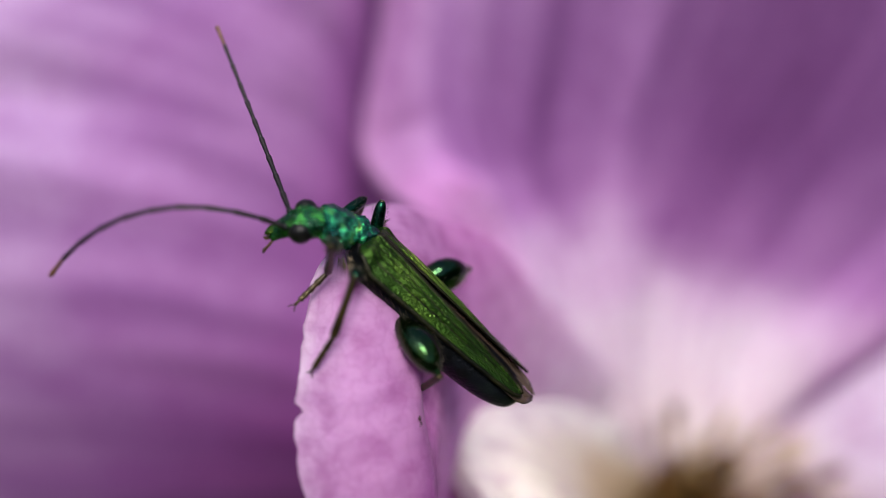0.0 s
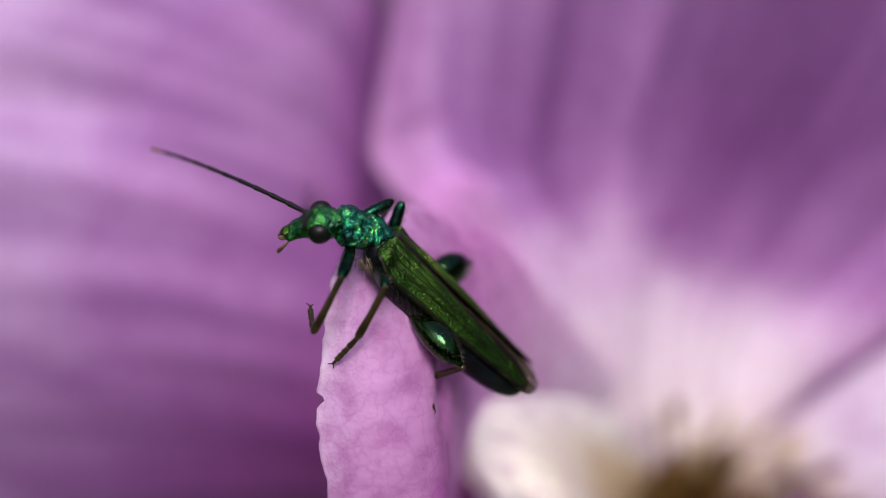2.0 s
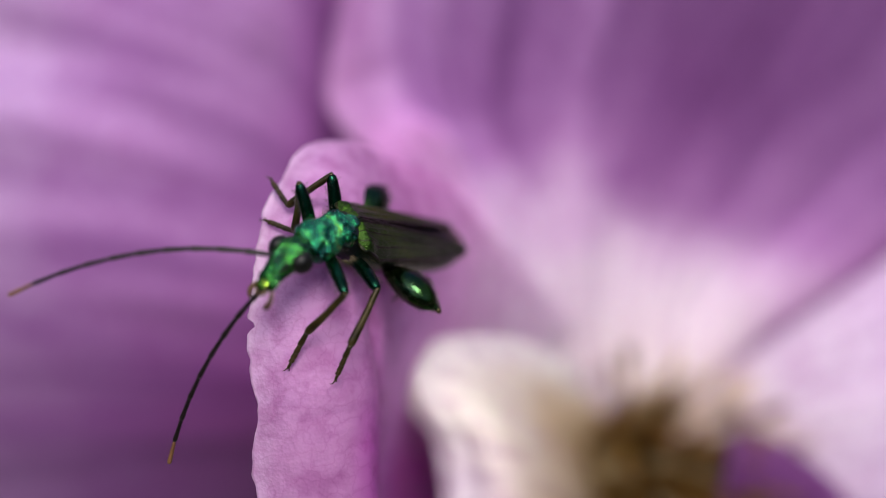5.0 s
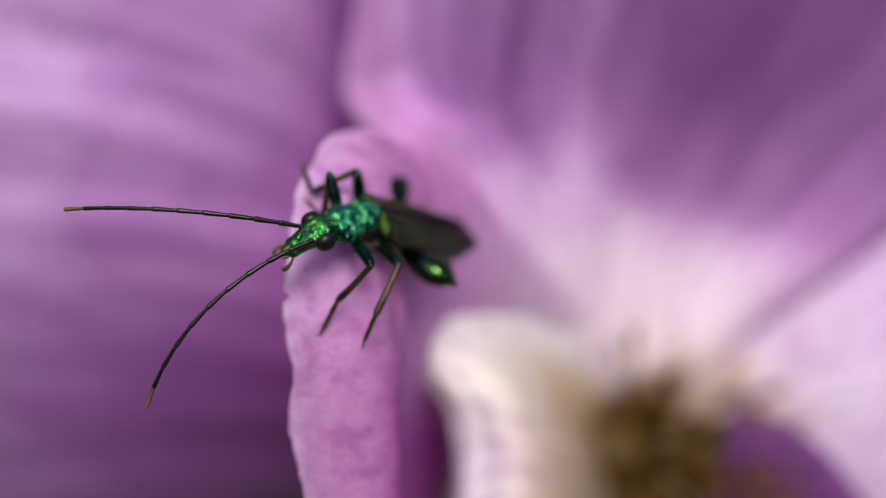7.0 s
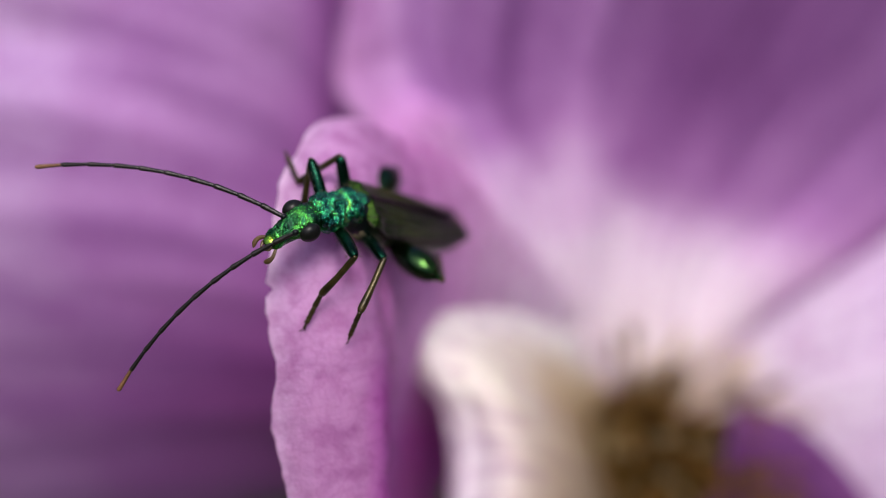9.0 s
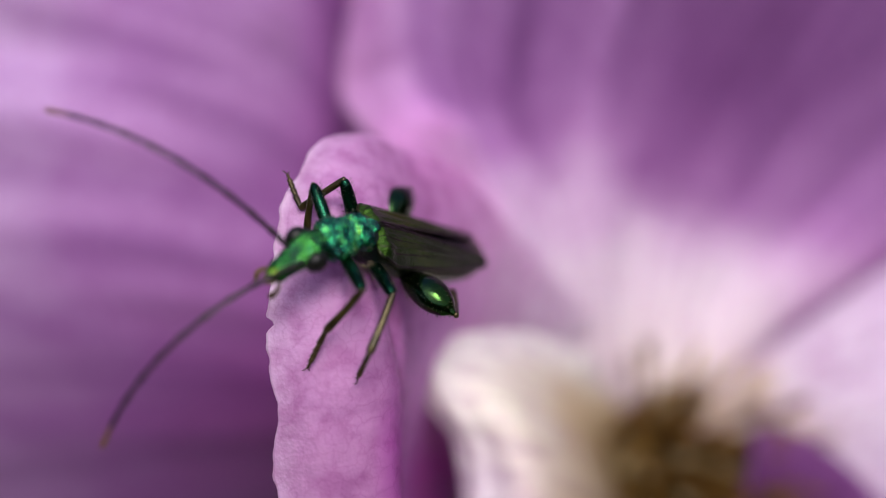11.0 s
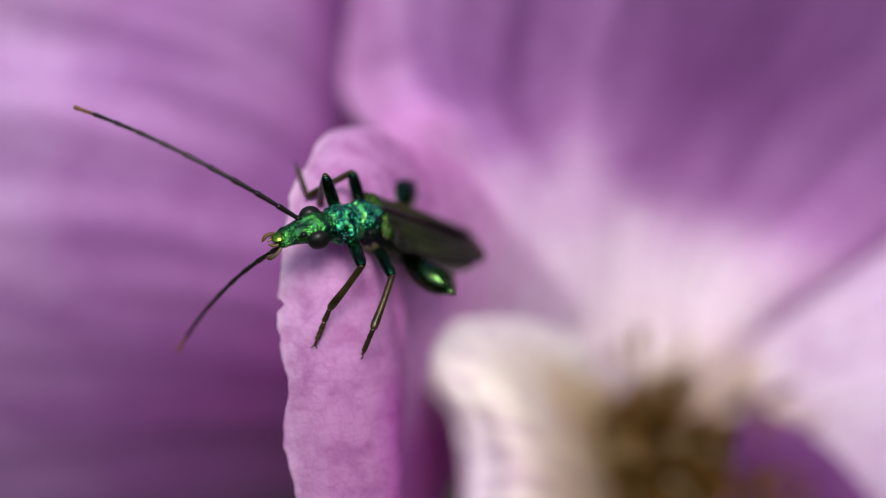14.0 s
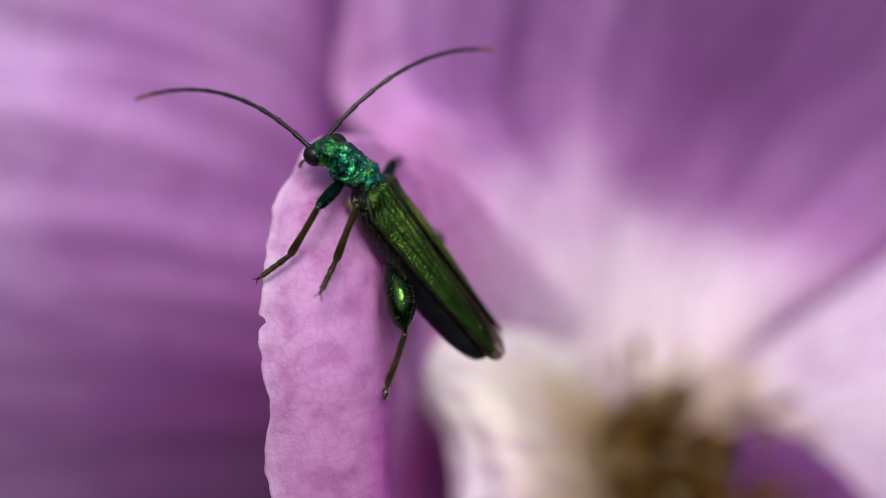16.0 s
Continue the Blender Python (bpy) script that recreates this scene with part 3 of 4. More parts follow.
def hull(rings, around=24, steps=5, square=2.3, bm=None, slot=0):
    """A closed body through elliptic rings ((x, y, z), half width, half height, lean), in millimetres, along the y axis."""
    bm = bm or bmesh.new()
    vals = [(Vector(c), Vector((a, b, d))) for c, a, b, d in rings]
    cs, rs = [v[0] for v in vals], [v[1] for v in vals]
    n = (len(rings) - 1) * steps
    rows = []
    for i in range(n + 1):
        c, r = catmull(cs, i / n), catmull(rs, i / n)
        row = []
        for k in range(around):
            a = 2 * math.pi * k / around
            x, z = math.cos(a), math.sin(a)
            x = math.copysign(abs(x) ** (2 / square), x) * max(r.x, 0.004)
            z = math.copysign(abs(z) ** (2 / square), z) * max(r.y, 0.004)
            row.append(bm.verts.new((c + Vector((x, r.z * z, z))) * MM))
        rows.append(row)
    faces = []
    for i in range(n):
        for k in range(around):
            faces.append(bm.faces.new((rows[i][k], rows[i][(k + 1) % around], rows[i + 1][(k + 1) % around], rows[i + 1][k])))
    faces.append(bm.faces.new(rows[0][::-1]))
    faces.append(bm.faces.new(rows[-1]))
    for f in faces:
        f.material_index = slot
    bmesh.ops.recalc_face_normals(bm, faces=faces)
    return bm


def bristles(bm, spots, length, width, slot=1):
    """Fine three-sided hairs: each spot is (root, way), millimetres."""
    for root, way in spots:
        way = Vector(way).normalized()
        side = way.cross(Vector((0.3, 0.5, 0.8))).normalized() * width
        other = way.cross(side).normalized() * width
        tip = Vector(root) + way * length * random.uniform(0.6, 1.2) + Vector((0, -0.25 * length, 0)) * random.random()
        base = [bm.verts.new((Vector(root) + side * math.cos(q) + other * math.sin(q)) * MM) for q in (0, 2.1, 4.2)]
        top = bm.verts.new(tip * MM)
        for k in range(3):
            bm.faces.new((base[k], base[(k + 1) % 3], top)).material_index = slot


def roughen(bm, amount, grain, ridge=0.6):
    """Wrinkles and dimples pressed into a body's upper side, in millimetres."""
    bm.normal_update()
    shift = []
    for v in bm.verts:
        q = v.co / MM
        r = 1 - 2 * abs(noise.noise(q * grain + Vector((3, 1, 7)))) - 0.5
        d = noise.voronoi(q * grain * 2.2)[0][0] - 0.35
        shift.append(v.normal * amount * (ridge * r + (1 - ridge) * d * 1.6) * MM)
    for v, m in zip(bm.verts, shift):
        v.co += m


def oval(centre, size, around=20, slot=0, bm=None):
    bm = bm or bmesh.new()
    made = bmesh.ops.create_uvsphere(bm, u_segments=around, v_segments=around // 2 + 2, radius=MM)
    for v in made["verts"]:
        v.co = Vector((v.co.x * size[0], v.co.y * size[1], v.co.z * size[2])) + Vector(centre) * MM
    return bm


PIVOT = Vector((0, 0.15, 0.1))
NECK = Vector((0, 1.43, 0.05))
beetle = tagged(new("beetle"), "metallic green flower beetle with swollen hind thighs on a petal", "beetle")

# abdomen and mid body
bm = hull([((0, 0.25, -0.1), 0.35, 0.4, 0), ((0, -0.3, -0.22), 0.8, 0.62, 0), ((0, -1.4, -0.36), 0.95, 0.72, 0), ((0, -2.6, -0.48), 0.92, 0.72, 0),
           ((0, -4.2, -0.5), 0.95, 0.72, 0), ((0, -5.6, -0.42), 0.88, 0.64, 0), ((0, -6.45, -0.32), 0.7, 0.48, 0), ((0, -6.75, -0.26), 0.42, 0.3, 0), ((0, -6.85, -0.24), 0.05, 0.05, 0)], 28, 6)
spots = []
for k in range(800):
    a, y = random.uniform(math.pi * 0.95, math.pi * 2.05), random.uniform(-2.3, 0.1)
    spots.append(((0.8 * math.cos(a), y, -0.3 + 0.58 * math.sin(a)), (math.cos(a), -0.7, math.sin(a))))
bristles(bm, spots, 0.38, 0.008)
abdomen = part("abdomen", bm, BLACKISH, beetle, "blue-black hairy underside")
abdomen.data.materials.append(DOWN)

# collar between wing cases and shield
part("scutellum", hull([((0, 0.12, 0.3), 0.26, 0.1, 0), ((0, -0.1, 0.4), 0.24, 0.1, 0), ((0, -0.4, 0.41), 0.12, 0.07, 0), ((0, -0.52, 0.4), 0.02, 0.02, 0)], 16, 3), TEAL, beetle, "small teal triangular plate")

# pronotum: waisted, wrinkled
bm = hull([((0, 0.0, 0.0), 0.42, 0.34, 0), ((0, 0.1, 0.02), 0.6, 0.44, 0), ((0, 0.4, 0.02), 0.54, 0.42, 0), ((0, 0.85, 0.02), 0.6, 0.43, 0), ((0, 1.2, 0.02), 0.64, 0.42, 0),
           ((0, 1.42, 0.03), 0.52, 0.36, 0), ((0, 1.52, 0.03), 0.32, 0.26, 0)], 96, 22, 2.4)
for v in bm.verts:
    q = v.co / MM
    if q.z > 0:
        dent = 0.09 * math.exp(-((q.y - 0.42) / 0.22) ** 2) * math.exp(-((abs(q.x) - 0.26) / 0.16) ** 2) + 0.05 * math.exp(-(q.x / 0.07) ** 2) * math.exp(-((q.y - 0.8) / 0.45) ** 2)
        v.co.z -= (dent + 0.03 * noise.noise(q * 6)) * MM
roughen(bm, 0.1, 3.4, 0.85)
pronotum = part("pronotum", bm, TEAL, beetle, "wrinkled teal-green neck shield")
bm = bmesh.new()
bristles(bm, [((0.6 * math.copysign(1, random.random() - 0.5), random.uniform(0.1, 1.3), random.uniform(-0.3, 0.3)), (random.uniform(-1, 1), -0.3, 0.6)) for k in range(90)], 0.12, 0.005, 0)
part("bristles", bm, BRISTLE, pronotum)


# wing cases: ribbed, tapering, gaping towards the tip
def elytron(side):
    bm = bmesh.new()
    nu, nw, rows = 90, 52, []
    for i in range(nu + 1):
        u = i / nu
        y = -0.12 - 6.45 * u
        inner = 0.02 + 0.44 * max(0, u - 0.16) ** 1.1
        outer = 0.84 + 0.32 * min(1, u * 9) ** 0.7 - 0.36 * max(0, u - 0.12) - 0.25 * max(0, u - 0.5) ** 1.5
        tip = max(0, (u - 0.84) / 0.16)
        mid, half = (inner + outer) / 2, (outer - inner) / 2 * math.sqrt(max(0.0, 1 - 0.97 * tip ** 3))
        front = max(0, 1 - u / 0.03)
        half *= math.sqrt(max(0.05, 1 - 0.75 * front * front))
        row = []
        for j in range(nw + 1):
            w = 2 * j / nw - 1
            x = mid + w * half
            z = 0.47 - 0.12 * u - 0.46 * (x / 1.1) ** 2 - 0.16 * max(0, w - 0.7) ** 1.2 - 0.2 * front
            z += 0.11 * math.exp(-((w - 0.25 + 0.35 * u) / 0.1) ** 2) * math.sin(math.pi * min(1, u * 1.15 + 0.02)) + 0.09 * math.exp(-((w + 0.45) / 0.09) ** 2) * math.sin(math.pi * min(1, u * 1.3))
            z += 0.06 * math.exp(-((w - 0.92) / 0.1) ** 2) + 0.05 * math.exp(-((w + 0.95) / 0.08) ** 2)
            z += 0.10 * math.exp(-((w - 0.45) / 0.3) ** 2) * math.exp(-((u - 0.045) / 0.035) ** 2)
            z += 0.02 * noise.noise(Vector((x * 5, y * 3, side)))
            row.append(bm.verts.new((side * x * MM, y * MM, z * MM)))
        rows.append(row)
    for i in range(nu):
        for j in range(nw):
            f = (rows[i][j], rows[i + 1][j], rows[i + 1][j + 1], rows[i][j + 1])
            bm.faces.new(f if side > 0 else f[::-1]).material_index = int(j < 3 or j >= nw - 3 or abs(2 * j / nw - 1 - 0.38 + 0.35 * i / nu) < 0.04 or abs(2 * j / nw - 1 + 0.34) < 0.04)
    ob = part("elytron", bm, OLIVE, beetle, "narrow ribbed olive-green wing case")
    ob.data.materials.append(DARK_RIM)
    mod = ob.modifiers.new("thickness", "SOLIDIFY")
    mod.thickness, mod.offset = 0.05 * MM, 1
    return ob


for side in (-1, 1):
    elytron(side)

# folded wings that show between the wing cases
for side in (-1, 1):
    bm = bmesh.new()
    rows = []
    for i in range(31):
        u = i / 30
        wide = 0.74 * min(1, 0.6 + 2 * u) * math.sqrt(max(0.02, 1 - max(0, (u - 0.8) / 0.2) ** 4))
        rows.append([bm.verts.new(((side * (0.03 + wide * (j / 8)) + 0.02 * noise.noise(Vector((u * 5, j, side)))) * MM, (-0.8 - 6.25 * u - 0.2 * noise.noise(Vector((j * 0.9, side, u * 3))) * u) * MM,
                                   (0.25 - 0.08 * u + 0.03 * math.sin(j * 1.7 + u * 4) - 0.08 * (j / 8) ** 2 + 0.012 * side) * MM)) for j in range(9)])
    for i in range(30):
        for j in range(8):
            bm.faces.new((rows[i][j], rows[i + 1][j], rows[i + 1][j + 1], rows[i][j + 1]))
    wing = part("folded_wing", bm, WING, beetle, "smoky brown folded hind wing")
    wing.modifiers.new("thickness", "SOLIDIFY").thickness = 0.012 * MM

# head, built about the neck, snout forward
bm = hull([((0, -0.1, 0), 0.28, 0.26, 0), ((0, 0.12, 0.02), 0.42, 0.34, 0), ((0, 0.4, 0.06), 0.52, 0.38, 0), ((0, 0.68, 0.06), 0.5, 0.36, 0), ((0, 0.98, -0.02), 0.38, 0.29, 0),
           ((0, 1.26, -0.16), 0.32, 0.23, 0), ((0, 1.48, -0.28), 0.31, 0.17, 0), ((0, 1.6, -0.34), 0.2, 0.1, 0)], 88, 20, 2.2)
for v in bm.verts:
    q = v.co / MM
    if q.z > 0:
        v.co.z -= (0.05 * math.exp(-((q.y - 0.85) / 0.16) ** 2) * math.exp(-(q.x / 0.2) ** 2) + 0.02 * noise.noise(q * 7)) * MM
roughen(bm, 0.045, 6.5, 0.4)
head = part("head", bm, EMERALD, beetle, "emerald dimpled head with long snout")
for side in (-1, 1):
    part("eye", oval((side * 0.44, 0.56, 0.08), (0.28, 0.33, 0.32), 32), EYE, head, "bulging black compound eye")
    bm = hull([((side * 0.17, 1.45, -0.36), 0.045, 0.04, 0), ((side * 0.32, 1.62, -0.46), 0.065, 0.055, 0), ((side * 0.38, 1.74, -0.56), 0.07, 0.055, 0), ((side * 0.35, 1.86, -0.68), 0.09, 0.065, 0), ((side * 0.3, 1.92, -0.75), 0.04, 0.04, 0)], 10, 4)
    part("palp", bm, PALP, head, "amber-brown feeding palp")
    bm = hull([((side * 0.1, 1.55, -0.34), 0.08, 0.05, 0), ((side * 0.13, 1.72, -0.4), 0.07, 0.045, 0), ((side * 0.05, 1.86, -0.44), 0.025, 0.02, 0)], 10, 4)
    part("mandible", bm, PALP, head, "small amber jaw")
part("labrum", hull([((0, 1.5, -0.16), 0.17, 0.05, 0), ((0, 1.66, -0.22), 0.17, 0.05, 0), ((0, 1.76, -0.28), 0.1, 0.03, 0)], 14, 4), GOLD, head, "shiny gold-green upper lip")

# legs
SPEC = {"front": (Vector((0.32, 0.8, -0.4)), 1.6, 1.8, 1.35), "mid": (Vector((0.45, -0.65, -0.6)), 1.75, 1.75, 1.3), "hind": (Vector((0.72, -2.2, -0.72)), 2.4, 2.0, 1.4)}


def limb(kind, side):
    hip, femur, tibia, tarsus = SPEC[kind]
    leg = part("leg", oval((0, 0, 0), (0.17, 0.17, 0.17), 14), BLACKISH, beetle, f"{kind} leg")
    leg.location = Vector((hip.x * side, hip.y, hip.z)) * MM
    spots = []
    if kind == "hind":
        prof = [(0, 0.1), (0.08, 0.2), (0.25, 0.44), (0.48, 0.6), (0.68, 0.57), (0.84, 0.38), (0.92, 0.18), (0.97, 0.1), (1.0, 0.05)]
        bm = hull([((0, femur * f, 0.10 * math.sin(math.pi * f)), w * (0.8 if side > 0 else 0.88), w * (1 if side > 0 else 0.76), 0) for f, w in prof], 28, 5, 2.0)
        for k in range(420):
            f, a = random.uniform(0.1, 0.97), random.uniform(0, 2 * math.pi)
            w = np.interp(f, [q[0] for q in prof], [q[1] for q in prof]) * 0.98
            spots.append(((w * math.cos(a), femur * f, 0.10 * math.sin(math.pi * f) + 0.72 * w * math.sin(a)), (math.cos(a), 0.9, math.sin(a))))
        mat = FEMUR
    else:
        w = 0.2 if kind == "mid" else 0.19
        bm = hull([((0, 0, 0), 0.11, 0.11, 0), ((0, femur * 0.2, 0.02), w * 0.92, w * 0.95, 0), ((0, femur * 0.55, 0.04), w, w * 1.02, 0), ((0, femur * 0.88, 0.01), w * 0.85, w * 0.85, 0), ((0, femur, 0), 0.1, 0.1, 0)], 18, 5, 2.0)
        for k in range(160):
            f, a = random.uniform(0.1, 0.97), random.uniform(0, 2 * math.pi)
            spots.append(((w * math.cos(a), femur * f, w * math.sin(a)), (math.cos(a), 0.9, math.sin(a))))
        mat = LEG_GREEN
    bristles(bm, spots, 0.14, 0.006)
    thigh = part("femur", bm, mat, leg, "hugely swollen polished green thigh" if kind == "hind" else "green thigh")
    thigh.data.materials.append(BRISTLE)
    bm = hull([((0, -0.04, 0), 0.08, 0.08, 0), ((0, tibia * 0.12, 0), 0.1, 0.1, 0), ((0, tibia * 0.5, 0.03), 0.1, 0.1, 0), ((0, tibia * 0.9, 0), 0.125, 0.12, 0), ((0, tibia, 0), 0.09, 0.09, 0)], 14, 5, 2.0)
    bristles(bm, [((0.08 * math.cos(a), tibia * f, 0.08 * math.sin(a)), (math.cos(a), 1.2, math.sin(a))) for f, a in ((random.random(), random.uniform(0, 6.3)) for k in range(140))], 0.1, 0.004)
    shin = part("tibia", bm, LEG_BROWN, leg, "slim olive-brown shin")
    shin.data.materials.append(BRISTLE)
    bm = bmesh.new()
    at = 0.0
    for share in (0.34, 0.2, 0.15, 0.11):
        n = tarsus * share
        hull([((0, at, 0), 0.072, 0.066, 0), ((0, at + n * 0.55, 0), 0.085, 0.078, 0), ((0, at + n * 0.92, -0.01), 0.1, 0.082, 0), ((0, at + n * 1.02, 0), 0.065, 0.06, 0)], 10, 3, 2.0, bm)
        at += n
    hull([((0, at, 0), 0.04, 0.04, 0), ((0, at + tarsus * 0.12, 0), 0.05, 0.045, 0), ((0, at + tarsus * 0.17, 0), 0.03, 0.03, 0)], 10, 3, 2.0, bm)
    at += tarsus * 0.16
    for s in (-1, 1):
        hull([((0.02 * s, at, 0), 0.022, 0.022, 0), ((0.09 * s, at + 0.09, 0.01), 0.02, 0.02, 0), ((0.11 * s, at + 0.15, -0.06), 0.008, 0.008, 0)], 8, 3, 2.0, bm)
    foot = part("tarsus", bm, LEG_BROWN, leg, "five-jointed clawed foot")
    return leg, thigh, shin, foot


LEGS = {(kind, side): limb(kind, side) for kind in ("front", "mid", "hind") for side in (-1, 1)}

# feelers: a swollen base joint and ten slim joints
JOINTS, FEELER_LENGTH = 10, 7.2
ROOT = Vector((0.3, 0.98, 0.2))


def feeler(side):
    base = part("antenna", oval((0, 0, 0), (0.1, 0.1, 0.1), 12), BLACKISH, beetle, "long thread-like feeler")
    joints = []
    n = FEELER_LENGTH / JOINTS
    for k in range(JOINTS):
        w = 0.084 - 0.0024 * k
        bm = hull([((0, -0.012, 0), w * 0.6, w * 0.6, 0), ((0, n * 0.1, 0), w * 0.8, w * 0.8, 0), ((0, n * 0.6, 0), w * 0.92, w * 0.92, 0), ((0, n * 0.93, 0), w * 1.06, w * 1.06, 0), ((0, n + 0.012, 0), w * 0.6, w * 0.6, 0)], 12, 4, 2.0)
        joints.append(part("antenna_segment", bm, FEELER_TIP if k == JOINTS - 1 else FEELER, base))
    return base, joints


FEELERS = {side: feeler(side) for side in (-1, 1)}

# two stray hairs on the petal's rim
bm = bmesh.new()
for root, way in (((-4.36, 21.65, -4.45), (-0.45, -0.3, 0.7)), ((-4.3, 21.7, -5.25), (-0.7, -0.3, 0.35))):
    rows = []
    for i in range(7):
        f = i / 6
        c = Vector(root) + Vector(way) * 0.55 * f + Vector((0, 0, 0.16 * f * f))
        rows.append([bm.verts.new((c + Vector((math.cos(q), math.sin(q), 0)) * 0.012 * (1.1 - f)) * MM) for q in (0, 2.1, 4.2)])
    for a, b in zip(rows, rows[1:]):
        for k in range(3):
            bm.faces.new((a[k], a[(k + 1) % 3], b[(k + 1) % 3], b[k]))
part("rim_hair", bm, FILAMENT, rolled_petal, "fine pale hairs on the rim")

# ---- how the beetle moves: places in millimetres, turns in degrees ----
BODY = [
    (0.00, pose(-3.407, 22.613, 3.114, 51.4, -29.9, 74.9)),
    (1.50, pose(-3.495, 21.790, 3.067, 53.0, -32.1, 77.6)),
    (1.95, pose(-3.495, 21.790, 3.067, 53.0, -32.1, 77.6)),
    (2.10, pose(-3.130, 22.496, 2.973, 54.3, -39.1, 74.9)),
    (2.40, pose(-2.948, 22.037, 2.702, 46.2, -40.3, 91.9)),
    (2.70, pose(-2.592, 21.681, 2.699, 39.1, -40.6, 110.2)),
    (3.00, pose(-2.027, 21.632, 2.428, 31.6, -42.7, 123.9)),
    (3.50, pose(-2.082, 21.408, 1.802, 20.3, -49.0, 131.3)),
    (4.00, pose(-2.017, 21.239, 1.156, 5.2, -48.8, 145.0)),
    (4.60, pose(-2.196, 21.117, 1.208, 2.4, -52.5, 147.3)),
    (7.00, pose(-2.296, 21.337, 0.886, 6.9, -51.1, 143.5)),
    (8.00, pose(-2.267, 21.247, 0.907, 6.1, -53.2, 145.4)),
    (11.00, pose(-2.236, 21.350, 0.917, 9.4, -55.5, 140.9)),
    (12.50, pose(-2.266, 21.390, 0.844, 10.8, -56.3, 139.8)),
    (14.50, pose(-2.234, 21.699, 1.014, 15.4, -53.5, 134.1)),
    (14.70, pose(-2.058, 21.737, 1.282, 33.6, -56.6, 115.0)),
    (15.10, pose(-1.949, 21.715, 1.396, 58.5, -54.5, 84.6)),
    (15.50, pose(-1.779, 22.347, 2.077, 60.2, -35.0, 80.3)),
    (16.00, pose(-1.851, 22.303, 2.480, 62.3, -27.9, 69.7)),
]
FOREBODY = [
    (0.00, pose(0, 0, 0, -1, 1, 42)),
    (1.50, pose(0, 0, 0, -5, -7, 34)),
    (1.95, pose(0, 0, 0, -5, -7, 34)),
    (2.10, pose(0, 0, 0, -7, 4, 36)),
    (2.40, pose(0, 0, 0, -15, 7, 37)),
    (2.70, pose(0, 0, 0, -25, 10, 32)),
    (3.00, pose(0, 0, 0, -34, 8, 23)),
    (3.50, pose(0, 0, 0, -29, 3, 15)),
    (4.00, pose(0, 0, 0, -27, 3, 11)),
    (4.60, pose(0, 0, 0, -28, 5, 11)),
    (7.00, pose(0, 0, 0, -25, 2, 8)),
    (8.00, pose(0, 0, 0, -29, 1, 5)),
    (11.00, pose(0, 0, 0, -24, 3, 5)),
    (12.50, pose(0, 0, 0, -25, 2, 11)),
    (14.50, pose(0, 0, 0, -30, 3, 9)),
    (14.70, pose(0, 0, 0, -22, 2, 11)),
    (15.10, pose(0, 0, 0, -20, -1, 5)),
    (15.50, pose(0, 0, 0, -10, 0, 29)),
    (16.00, pose(0, 0, 0, -0, -3, 33)),
]
HEAD = [
    (0.00, pose(0, 0, 0, -47, -9, -20)),
    (1.50, pose(0, 0, 0, -42, -1, -13)),
    (1.95, pose(0, 0, 0, -42, -1, -13)),
    (2.10, pose(0, 0, 0, -35, 7, -5)),
    (2.40, pose(0, 0, 0, -32, 12, 5)),
    (2.70, pose(0, 0, 0, -21, 17, -2)),
    (3.00, pose(0, 0, 0, -13, 10, -0)),
    (3.50, pose(0, 0, 0, -6, -2, 12)),
    (4.00, pose(0, 0, 0, -11, 15, 8)),
    (4.60, pose(0, 0, 0, -8, 21, 6)),
    (7.00, pose(0, 0, 0, -12, 5, -5)),
    (8.00, pose(0, 0, 0, -8, 1, 3)),
    (11.00, pose(0, 0, 0, -12, 2, 9)),
    (12.50, pose(0, 0, 0, -7, 8, -9)),
    (14.50, pose(0, 0, 0, -2, 2, -15)),
    (14.70, pose(0, 0, 0, -12, -9, -24)),
    (15.10, pose(0, 0, 0, -42, -11, -29)),
    (15.50, pose(0, 0, 0, -41, -20, -33)),
    (16.00, pose(0, 0, 0, -57, -29, -43)),
]
FEELER_RIGHT_EARLY = [
    (0, -40, 51, -72, 65), (0.2, -43, 41, -67, 22), (0.5, -44, 46, -67, 53), (0.8, -56, 24, -55, 52), (1, -45, 40, -62, 49), (1.2, -40, 38, -63, 22), (1.5, -30, 24, -79, 45), (1.8, -39, 43, -65, 27), (2, -63, 25, -60, 16), (2.1, -76, 13, -65, -4), (2.2, -65, -11, -64, -43), (2.4, -123, 9, -57, -7), (2.5, -75, 20, -103, 0), (2.6, -86, 4, -85, -31), (2.7, -50, -8, -127, -46), (2.8, -66, -16, -65, -51)]
FEELER_RIGHT_TURNED = [
    (3, -98, -2, -63, -24), (3.1, -74, 25, -83, -9), (3.2, -60, 36, -79, 7), (3.3, -69, 35, -63, 70), (3.4, -72, 33, -84, 0), (3.5, -77, -12, -77, -14), (3.6, -77, -5, -80, -40), (3.7, -84, 10, -86, -26), (3.8, -68, 38, -70, 9), (3.9, -71, 6, -101, 3), (4, -92, -24, -90, -16), (4.1, -92, -38, -80, -27), (4.2, -57, -36, -110, -33), (4.3, -117, -22, -69, -11), (4.4, -87, 20, -88, -16), (4.5, -64, 47, -94, -6), (4.6, -91, 54, -92, 17), (4.7, -91, 4, -88, -33)]
FEELER_RIGHT_MIDDLE = [
    (6.8, -93, 41, -92, 6), (7, -121, 9, -69, -2), (7.2, -96, 40, -93, 5), (7.5, -127, 10, -68, -2), (7.8, -95, 51, -93, 16), (8, -91, 13, -87, -7), (8.2, -92, 29, -91, -7), (10.3, -100, 30, -94, -7)]
